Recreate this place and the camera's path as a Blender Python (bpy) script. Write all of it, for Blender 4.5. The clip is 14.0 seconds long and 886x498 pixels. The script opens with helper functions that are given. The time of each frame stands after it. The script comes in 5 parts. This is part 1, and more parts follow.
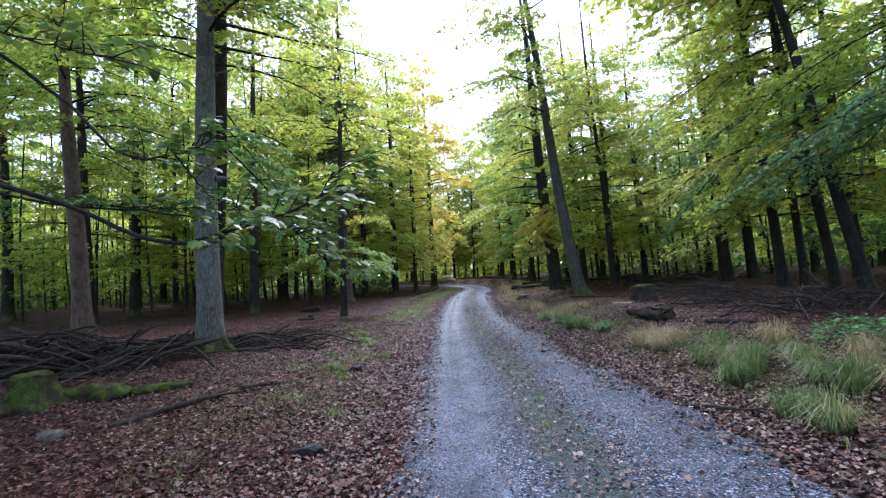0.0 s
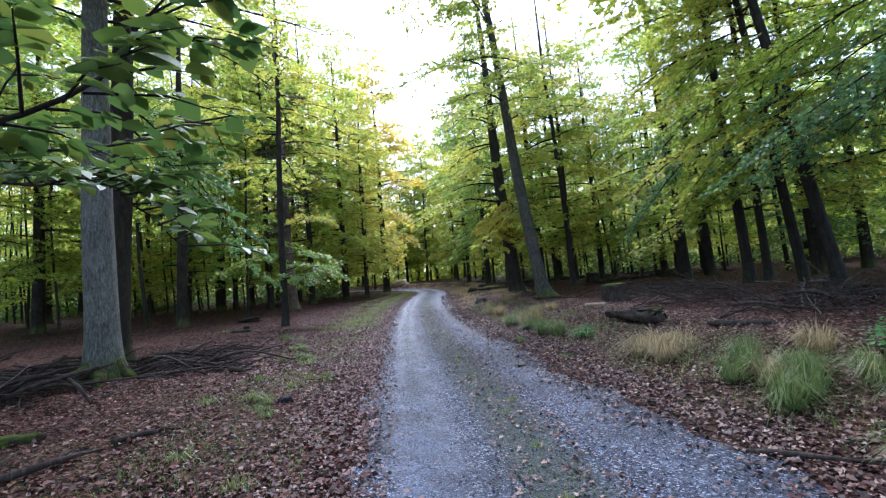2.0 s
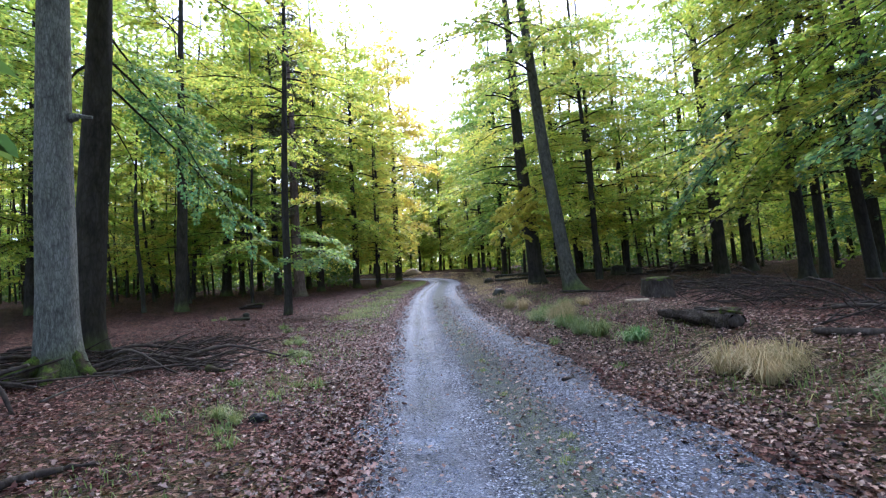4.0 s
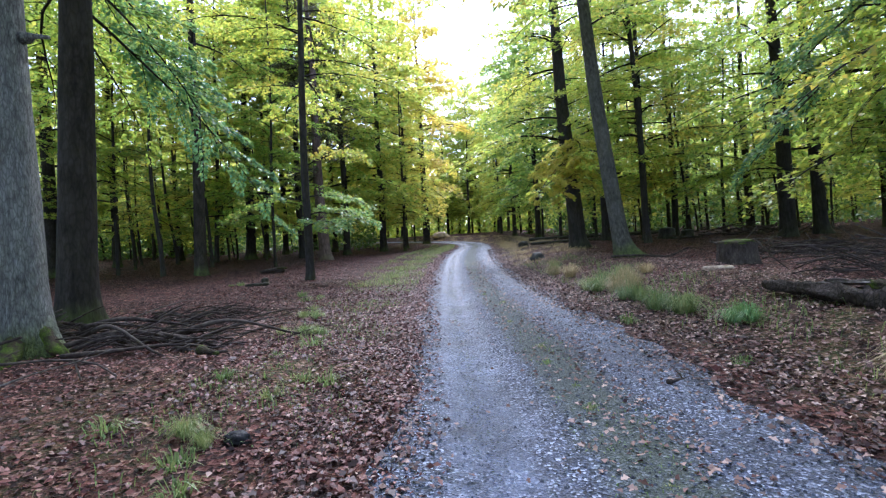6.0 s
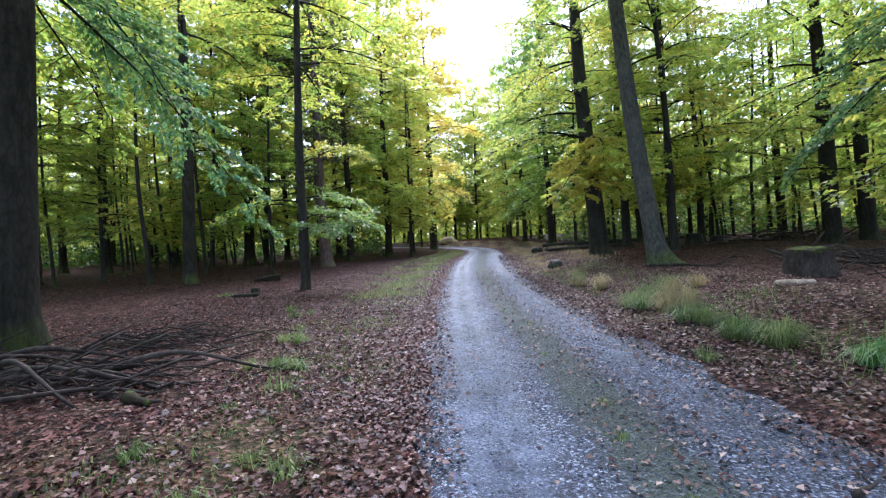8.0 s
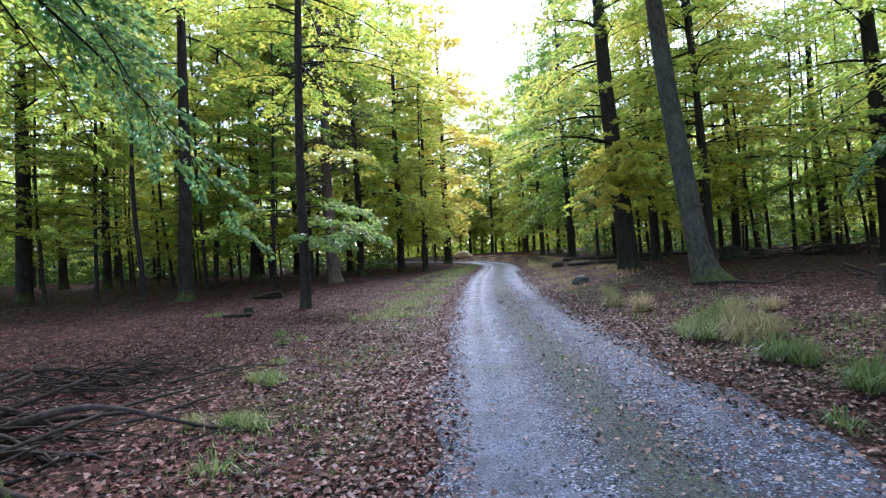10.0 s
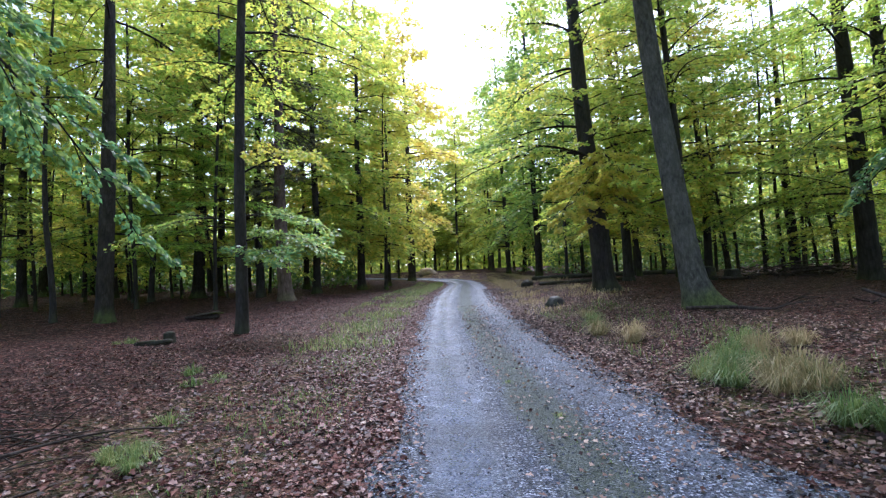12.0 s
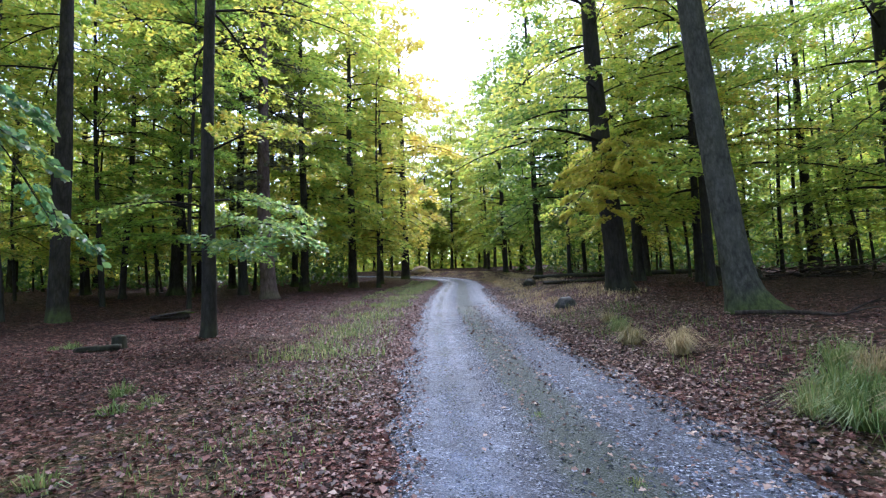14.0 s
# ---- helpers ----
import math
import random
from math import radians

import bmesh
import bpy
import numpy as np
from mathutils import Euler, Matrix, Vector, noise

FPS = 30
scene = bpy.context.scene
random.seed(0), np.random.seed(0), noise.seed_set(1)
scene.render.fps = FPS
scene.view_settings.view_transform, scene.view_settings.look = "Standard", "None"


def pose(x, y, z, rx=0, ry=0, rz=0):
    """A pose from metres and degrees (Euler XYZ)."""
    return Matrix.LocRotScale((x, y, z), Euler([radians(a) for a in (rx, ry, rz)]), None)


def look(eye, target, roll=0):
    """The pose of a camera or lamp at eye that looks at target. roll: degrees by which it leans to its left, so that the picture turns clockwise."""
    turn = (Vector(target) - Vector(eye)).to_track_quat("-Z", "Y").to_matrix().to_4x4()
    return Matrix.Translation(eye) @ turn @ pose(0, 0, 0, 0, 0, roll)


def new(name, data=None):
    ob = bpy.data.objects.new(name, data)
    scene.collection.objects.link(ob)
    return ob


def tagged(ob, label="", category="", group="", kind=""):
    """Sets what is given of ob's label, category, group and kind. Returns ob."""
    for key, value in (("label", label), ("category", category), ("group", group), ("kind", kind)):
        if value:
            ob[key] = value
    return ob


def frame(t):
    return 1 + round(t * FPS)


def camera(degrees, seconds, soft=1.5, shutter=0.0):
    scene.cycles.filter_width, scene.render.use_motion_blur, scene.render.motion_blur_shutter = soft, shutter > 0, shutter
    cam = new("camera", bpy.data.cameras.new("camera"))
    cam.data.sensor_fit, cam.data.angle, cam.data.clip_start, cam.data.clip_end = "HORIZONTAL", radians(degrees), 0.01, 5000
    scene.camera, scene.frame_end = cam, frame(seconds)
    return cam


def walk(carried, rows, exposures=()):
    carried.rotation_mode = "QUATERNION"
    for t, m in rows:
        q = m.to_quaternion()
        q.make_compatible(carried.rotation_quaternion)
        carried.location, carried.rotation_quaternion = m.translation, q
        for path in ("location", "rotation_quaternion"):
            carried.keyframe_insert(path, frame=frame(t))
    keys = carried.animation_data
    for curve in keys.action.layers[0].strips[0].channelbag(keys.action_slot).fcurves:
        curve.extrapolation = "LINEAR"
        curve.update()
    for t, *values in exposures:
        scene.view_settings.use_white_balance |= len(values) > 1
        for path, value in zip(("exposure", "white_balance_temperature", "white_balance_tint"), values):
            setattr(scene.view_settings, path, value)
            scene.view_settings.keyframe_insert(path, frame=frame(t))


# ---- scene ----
cam = camera(85.4, 14.0, soft=1.3)
METRES, EYE, TILT, LEAN, TURN = 12.7, 1.5, 0.0, 0.0, 0.0
ROWS = [
    (0.0, 0.0, 0.0, 0.0, 0.24, 3.69, 3.67),
    (0.5, 0.0012, 0.0359, 0.0004, -1.37, 4.05, 4.51),
    (1.0, 0.0001, 0.0687, -0.0001, -1.64, 3.83, 5.3),
    (1.5, -0.0048, 0.1087, -0.0005, -2.56, 3.66, 5.85),
    (2.0, -0.0028, 0.1508, -0.0029, -5.41, 3.73, 4.93),
    (4.5, -0.0026, 0.3304, -0.0085, -2.9, 1.59, 2.67),
    (5.0, -0.0077, 0.3672, -0.0111, -1.32, -0.01, 2.63),
    (5.5, -0.0142, 0.4053, -0.009, -0.92, -0.75, 3.02),
    (6.0, -0.0137, 0.4432, -0.0095, -0.71, -1.48, 3.48),
    (6.5, -0.0164, 0.4776, -0.0103, 0.27, -1.59, 3.99),
    (7.0, -0.0142, 0.5186, -0.0119, -0.58, -1.54, 3.83),
    (7.5, -0.0145, 0.5498, -0.0095, -0.26, -1.62, 3.61),
    (8.0, -0.0197, 0.5873, -0.0077, 0.11, -0.82, 3.33),
    (10.5, -0.0168, 0.7524, -0.0092, 2.01, 1.47, 3.43),
    (11.0, -0.0139, 0.7896, -0.0096, 0.29, 2.04, 3.64),
    (11.5, -0.0114, 0.8199, -0.0088, -0.86, 2.25, 4.0),
    (12.0, -0.0136, 0.8573, -0.0063, -2.35, 2.77, 2.74),
    (12.5, -0.0107, 0.8889, -0.0079, -3.26, 3.51, 2.52),
    (13.0, -0.0153, 0.925, -0.0107, -3.18, 3.52, 2.55),
    (13.5, -0.0199, 0.9603, -0.0102, -3.39, 3.19, 2.66),
    (14.0, -0.0199, 0.9956, -0.0113, -3.15, 2.6, 2.22),
]
walk(cam, [(t, pose(0, 0, EYE, TILT, LEAN, TURN) @ pose(METRES * x, METRES * y, METRES * z, 90 + pitch, roll, yaw)) for t, x, y, z, yaw, pitch, roll in ROWS],
     exposures=[(0.0, 1.74, 5420, 21), (2.2, 1.8, 5420, 21), (4.5, 2.02, 5420, 21), (5.5, 2.1, 5420, 21), (8.0, 2.12, 5420, 21), (10.5, 2.03, 5420, 21), (14.0, 2.01, 5420, 21)])

# ---- light: an overcast autumn sky, brightest ahead above the track ----
world = bpy.data.worlds.new("overcast_sky")
scene.world = world
world.use_nodes = True
wn, wl = world.node_tree.nodes, world.node_tree.links
sky = wn.new("ShaderNodeTexSky")
sky.sky_type = "NISHITA"
sky.sun_disc = False
sky.sun_elevation, sky.sun_rotation = radians(48), radians(10)
sky.dust_density, sky.air_density, sky.ozone_density = 1.5, 1.0, 1.0
grey = wn.new("ShaderNodeHueSaturation")
grey.inputs["Saturation"].default_value = 0.65
wl.new(sky.outputs[0], grey.inputs["Color"])
wl.new(grey.outputs[0], wn["Background"].inputs["Color"])
wn["Background"].inputs["Strength"].default_value = 0.15
sun = new("sun", bpy.data.lights.new("sun", "SUN"))
sun.data.energy, sun.data.angle, sun.data.color = 1.5, radians(25), (1.0, 0.98, 0.95)
sun.matrix_world = look((3, 30, 40), (0, 0, 0))

# ---- materials ----


def material(name, rough=0.8, spec=0.3):
    m = bpy.data.materials.new(name)
    m.use_nodes = True
    b = m.node_tree.nodes["Principled BSDF"]
    b.inputs["Roughness"].default_value = rough
    b.inputs["Specular IOR Level"].default_value = spec
    return m, m.node_tree.nodes, m.node_tree.links, b


def tex_noise(n, l, scale, vector=None, detail=6.0, rough=0.6):
    t = n.new("ShaderNodeTexNoise")
    t.inputs["Scale"].default_value = scale
    t.inputs["Detail"].default_value = detail
    t.inputs["Roughness"].default_value = rough
    if vector is not None:
        l.new(vector, t.inputs["Vector"])
    return t


def ramp(n, l, fac, *stops):
    r = n.new("ShaderNodeValToRGB")
    while len(r.color_ramp.elements) < len(stops):
        r.color_ramp.elements.new(0.5)
    for e, (p, c) in zip(r.color_ramp.elements, stops):
        e.position, e.color = p, (*c, 1) if len(c) == 3 else c
    l.new(fac, r.inputs["Fac"])
    return r.outputs["Color"]


def mixc(n, l, fac, a, b, mode="MIX"):
    m = n.new("ShaderNodeMix")
    m.data_type, m.blend_type = "RGBA", mode
    for sock, v in ((m.inputs["Factor"], fac), (m.inputs["A"], a), (m.inputs["B"], b)):
        if isinstance(v, tuple):
            sock.default_value = (*v, 1)
        elif isinstance(v, (int, float)):
            sock.default_value = v
        else:
            l.new(v, sock)
    return m.outputs["Result"]


def math_node(n, l, op, a, b=0.0):
    m = n.new("ShaderNodeMath")
    m.operation = op
    for sock, v in zip(m.inputs, (a, b)):
        if isinstance(v, (int, float)):
            sock.default_value = v
        else:
            l.new(v, sock)
    return m.outputs[0]


def bump(n, l, b, height, strength, distance):
    u = n.new("ShaderNodeBump")
    u.inputs["Strength"].default_value, u.inputs["Distance"].default_value = strength, distance
    l.new(height, u.inputs["Height"])
    l.new(u.outputs[0], b.inputs["Normal"])


def position(n):
    return n.new("ShaderNodeNewGeometry").outputs["Position"]


def leaf_material(name, colours, rough=0.42, through_light=0.62, spec=0.4, patch=0.35):
    """Thin leaf: each leaf its own tone, larger patches across the wood, light through the blade."""
    m, n, l, b = material(name, rough, spec)
    geo = n.new("ShaderNodeNewGeometry")
    info = n.new("ShaderNodeObjectInfo")
    big = tex_noise(n, l, 0.45, geo.outputs["Position"], 3.0)
    v = math_node(n, l, "MULTIPLY", geo.outputs["Random Per Island"], 0.5)
    v = math_node(n, l, "ADD", v, math_node(n, l, "MULTIPLY", big.outputs["Fac"], patch))
    v = math_node(n, l, "ADD", v, math_node(n, l, "MULTIPLY", info.outputs["Random"], 0.3))
    col = ramp(n, l, v, *[(0.12 + 0.86 * i / (len(colours) - 1), c) for i, c in enumerate(colours)])
    l.new(col, b.inputs["Base Color"])
    tr = n.new("ShaderNodeBsdfTranslucent")
    l.new(mixc(n, l, 1.0, col, (2.25, 1.98, 2.1), "MULTIPLY"), tr.inputs["Color"])
    mx = n.new("ShaderNodeMixShader")
    mx.inputs[0].default_value = through_light
    l.new(b.outputs[0], mx.inputs[1])
    l.new(tr.outputs[0], mx.inputs[2])
    l.new(mx.outputs[0], n["Material Output"].inputs["Surface"])
    return m


LEAF_GREEN = leaf_material("beech_leaf_green", [(0.057, 0.115, 0.03), (0.095, 0.18, 0.036), (0.144, 0.24, 0.042), (0.239, 0.295, 0.049), (0.392, 0.33, 0.06)])
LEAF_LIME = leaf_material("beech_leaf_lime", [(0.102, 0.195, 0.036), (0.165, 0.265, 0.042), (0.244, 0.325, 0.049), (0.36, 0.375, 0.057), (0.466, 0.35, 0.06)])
# Shaded copy of the green leaf: shade and sky sheen put into its blue.
LEAF_SHADED = leaf_material("beech_leaf_shade", [(0.04, 0.105, 0.055), (0.064, 0.155, 0.067), (0.104, 0.2, 0.067), (0.159, 0.24, 0.06), (0.233, 0.28, 0.063)], 0.34)
LEAF_YELLOW = leaf_material("beech_leaf_yellow", [(0.19, 0.27, 0.04), (0.28, 0.34, 0.05), (0.37, 0.385, 0.06), (0.41, 0.39, 0.07), (0.43, 0.35, 0.07)])
LEAF_FRESH = leaf_material("beech_leaf_fresh", [(0.095, 0.19, 0.03), (0.15, 0.265, 0.038), (0.21, 0.32, 0.046), (0.3, 0.37, 0.052), (0.4, 0.375, 0.06)])
# Dimmed leaf copy: silhouette and undergrowth shade put into its colour.
LEAF_DIMMED = leaf_material("beech_leaf_low_branch", [(0.03, 0.075, 0.022), (0.045, 0.11, 0.026), (0.068, 0.145, 0.028), (0.11, 0.185, 0.03), (0.26, 0.23, 0.04)], 0.45, 0.24, 0.35)
NEEDLE = leaf_material("spruce_needle", [(0.05, 0.07, 0.035), (0.075, 0.09, 0.045), (0.10, 0.11, 0.05), (0.13, 0.12, 0.06)], 0.6, 0.2, 0.3)
HERB = leaf_material("herb_leaf", [(0.03, 0.12, 0.03), (0.05, 0.18, 0.04), (0.08, 0.22, 0.05)], 0.45, 0.3)
GRASS = leaf_material("grass_green", [(0.055, 0.115, 0.032), (0.095, 0.16, 0.046), (0.16, 0.215, 0.068), (0.33, 0.31, 0.14)], 0.5, 0.3, 0.3)
RUSH = leaf_material("grass_blue_green", [(0.05, 0.15, 0.05), (0.08, 0.2, 0.065), (0.13, 0.25, 0.075), (0.2, 0.28, 0.09)], 0.4, 0.3, 0.4)
STRAW = leaf_material("grass_straw", [(0.09, 0.13, 0.042), (0.19, 0.18, 0.08), (0.32, 0.27, 0.14), (0.46, 0.39, 0.22)], 0.6, 0.25, 0.25)
LITTER = leaf_material("fallen_leaf", [(0.012, 0.007, 0.006), (0.03, 0.014, 0.012), (0.075, 0.028, 0.022), (0.14, 0.055, 0.044), (0.24, 0.13, 0.105), (0.2, 0.042, 0.028)], 0.55, 0.06, 0.3, 0.2)
LITTER_PALE = leaf_material("pale_fallen_leaf", [(0.08, 0.04, 0.03), (0.16, 0.095, 0.076), (0.27, 0.185, 0.15), (0.4, 0.305, 0.25), (0.26, 0.11, 0.06)], 0.6, 0.06, 0.25, 0.2)
LITTER_WET = leaf_material("wet_fallen_leaf", [(0.014, 0.010, 0.010), (0.03, 0.017, 0.015), (0.065, 0.03, 0.025), (0.12, 0.055, 0.045), (0.22, 0.14, 0.115)], 0.55, 0.04, 0.3, 0.2)


def bark(name, base, dark, light, stretch, moss=0.0, rough=0.85, deep=0.02, scale=9.0, streaks=0.35, crack=0.35):
    """Bark with long fissures, lichen patches and moss at the foot."""
    m, n, l, b = material(name, rough, 0.12)
    tc = n.new("ShaderNodeTexCoord").outputs["Object"]
    mp = n.new("ShaderNodeMapping")
    mp.inputs["Scale"].default_value = (1, 1, stretch)
    l.new(tc, mp.inputs["Vector"])
    fine = tex_noise(n, l, scale, mp.outputs[0], 8.0, 0.65)
    wide = tex_noise(n, l, 1.4, tc, 4.0)
    vor = n.new("ShaderNodeTexVoronoi")
    vor.feature = "DISTANCE_TO_EDGE"
    vor.inputs["Scale"].default_value = scale * 1.3
    l.new(mp.outputs[0], vor.inputs["Vector"])
    col = ramp(n, l, fine.outputs["Fac"], (0.3, dark), (0.52, base), (0.75, light))
    col = mixc(n, l, ramp(n, l, wide.outputs["Fac"], (0.42, (0, 0, 0)), (0.62, (streaks,) * 3)), col, light)
    cracks = ramp(n, l, vor.outputs["Distance"], (0.0, (crack,) * 3), (0.16, (0, 0, 0)))
    col = mixc(n, l, cracks, col, tuple(0.55 * c for c in dark))
    if moss:
        sep = n.new("ShaderNodeSeparateXYZ")
        l.new(tc, sep.inputs[0])
        h = math_node(n, l, "ADD", math_node(n, l, "MULTIPLY", sep.outputs["Z"], -1.0), math_node(n, l, "MULTIPLY", wide.outputs["Fac"], 1.3))
        col = mixc(n, l, ramp(n, l, h, (0.05, (0, 0, 0)), (0.6, (moss,) * 3)), col, ramp(n, l, fine.outputs["Fac"], (0.35, (0.03, 0.04, 0.014)), (0.6, (0.085, 0.115, 0.024))))
    l.new(col, b.inputs["Base Color"])
    hgt = math_node(n, l, "ADD", fine.outputs["Fac"], math_node(n, l, "MULTIPLY", vor.outputs["Distance"], 0.6))
    bump(n, l, b, hgt, 0.8, deep)
    return m


BARK_GREY = bark("bark_grey_oak", (0.15, 0.155, 0.14), (0.055, 0.055, 0.05), (0.32, 0.33, 0.30), 0.24, 0.9, deep=0.05, scale=24, crack=0.5)
BARK_LEAN = bark("bark_grey_green", (0.078, 0.077, 0.066), (0.028, 0.028, 0.024), (0.15, 0.152, 0.13), 0.4, 0.8, deep=0.03, scale=14, crack=0.2)
BARK_DARK = bark("bark_dark_beech", (0.036, 0.031, 0.026), (0.016, 0.014, 0.012), (0.07, 0.063, 0.052), 0.3, 0.55, rough=0.8, deep=0.012)
BARK_WET = bark("bark_wet_beech", (0.035, 0.031, 0.028), (0.014, 0.013, 0.012), (0.06, 0.055, 0.05), 0.25, 0.15, rough=0.62, deep=0.01)
BARK_PINE = bark("bark_pine_plates", (0.14, 0.098, 0.082), (0.055, 0.04, 0.034), (0.22, 0.165, 0.14), 0.35, 0.3, deep=0.04, scale=7)
TWIG = bark("twig_bark", (0.026, 0.022, 0.019), (0.012, 0.010, 0.009), (0.05, 0.044, 0.038), 0.5, scale=20, deep=0.004)
DEADWOOD = bark("dead_branch", (0.048, 0.038, 0.032), (0.018, 0.014, 0.012), (0.13, 0.11, 0.095), 0.3, scale=18, deep=0.006)
GREYWOOD = bark("weathered_wood", (0.12, 0.105, 0.09), (0.04, 0.034, 0.03), (0.26, 0.24, 0.215), 0.3, scale=16, deep=0.008)
LOG_BARK = bark("rotten_log_bark", (0.034, 0.026, 0.021), (0.011, 0.009, 0.007), (0.1, 0.084, 0.07), 0.5, scale=16, deep=0.03, crack=0.7)
PALEWOOD = bark("pale_split_wood", (0.42, 0.33, 0.24), (0.2, 0.14, 0.1), (0.6, 0.5, 0.4), 0.3, scale=14, deep=0.008)


def moss_material():
    m, n, l, b = material("moss", 0.95, 0.1)
    p = position(n)
    a, c = tex_noise(n, l, 60, p), tex_noise(n, l, 6, p)
    col = ramp(n, l, a.outputs["Fac"], (0.3, (0.03, 0.05, 0.012)), (0.55, (0.09, 0.14, 0.02)), (0.75, (0.19, 0.24, 0.035)))
    l.new(mixc(n, l, ramp(n, l, c.outputs["Fac"], (0.42, (0, 0, 0)), (0.62, (1, 1, 1))), (0.045, 0.036, 0.026), col), b.inputs["Base Color"])
    bump(n, l, b, a.outputs["Fac"], 1.0, 0.02)
    return m


def stone_material():
    m, n, l, b = material("stone", 0.6, 0.4)
    p = position(n)
    a, c = tex_noise(n, l, 25, p), tex_noise(n, l, 4, p)
    col = ramp(n, l, a.outputs["Fac"], (0.3, (0.025, 0.025, 0.026)), (0.6, (0.07, 0.068, 0.066)), (0.8, (0.14, 0.135, 0.13)))
    l.new(mixc(n, l, ramp(n, l, c.outputs["Fac"], (0.55, (0, 0, 0)), (0.7, (0.7, 0.7, 0.7))), col, (0.06, 0.085, 0.03)), b.inputs["Base Color"])
    bump(n, l, b, a.outputs["Fac"], 0.7, 0.02)
    return m


def pebble_material():
    m, n, l, b = material("gravel_stone", 0.45, 0.4)
    geo = n.new("ShaderNodeNewGeometry")
    fine = tex_noise(n, l, 140, geo.outputs["Position"], 3)
    col = ramp(n, l, geo.outputs["Random Per Island"], (0.0, (0.008, 0.011, 0.018)), (0.5, (0.03, 0.039, 0.064)), (0.85, (0.075, 0.093, 0.143)), (1.0, (0.24, 0.27, 0.34)))
    l.new(mixc(n, l, 0.35, col, fine.outputs["Color"], "MULTIPLY"), b.inputs["Base Color"])
    return m


def ground_material():
    """Forest floor: dark humus under a carpet of brown leaves, with moss and short grass along the verge."""
    m, n, l, b = material("forest_floor", 0.85, 0.08)
    p = position(n)
    cell = n.new("ShaderNodeTexVoronoi")
    cell.inputs["Scale"].default_value = 25
    warp = tex_noise(n, l, 9, p, 3)
    l.new(mixc(n, l, 0.12, p, warp.outputs["Color"]), cell.inputs["Vector"])
    big, mid = tex_noise(n, l, 0.35, p, 4), tex_noise(n, l, 2.6, p, 6)
    sep = n.new("ShaderNodeSeparateColor")
    l.new(cell.outputs["Color"], sep.inputs[0])
    leaf = ramp(n, l, sep.outputs[0], (0.0, (0.010, 0.006, 0.006)), (0.3, (0.022, 0.011, 0.009)), (0.6, (0.062, 0.025, 0.02)), (0.85, (0.13, 0.058, 0.047)), (1.0, (0.27, 0.17, 0.14)))
    soil = ramp(n, l, mid.outputs["Fac"], (0.3, (0.010, 0.008, 0.006)), (0.7, (0.035, 0.026, 0.02)))
    cover = ramp(n, l, mid.outputs["Fac"], (0.36, (0.35, 0.35, 0.35)), (0.56, (1, 1, 1)))
    col = mixc(n, l, cover, soil, leaf)
    at = n.new("ShaderNodeAttribute")
    at.attribute_name = "verge"
    g = math_node(n, l, "MULTIPLY", at.outputs["Fac"], ramp(n, l, big.outputs["Fac"], (0.4, (0, 0, 0)), (0.6, (1, 1, 1))))
    g = math_node(n, l, "MULTIPLY", g, ramp(n, l, mid.outputs["Fac"], (0.38, (0, 0, 0)), (0.58, (0.3, 0.3, 0.3))))
    col = mixc(n, l, g, col, ramp(n, l, warp.outputs["Fac"], (0.3, (0.05, 0.075, 0.02)), (0.6, (0.13, 0.16, 0.045)), (0.8, (0.25, 0.23, 0.1))))
    l.new(col, b.inputs["Base Color"])
    l.new(ramp(n, l, sep.outputs[1], (0.0, (0.6,) * 3), (1.0, (0.95,) * 3)), b.inputs["Roughness"])
    bump(n, l, b, math_node(n, l, "ADD", cell.outputs["Distance"], mid.outputs["Fac"]), 0.9, 0.04)
    return m


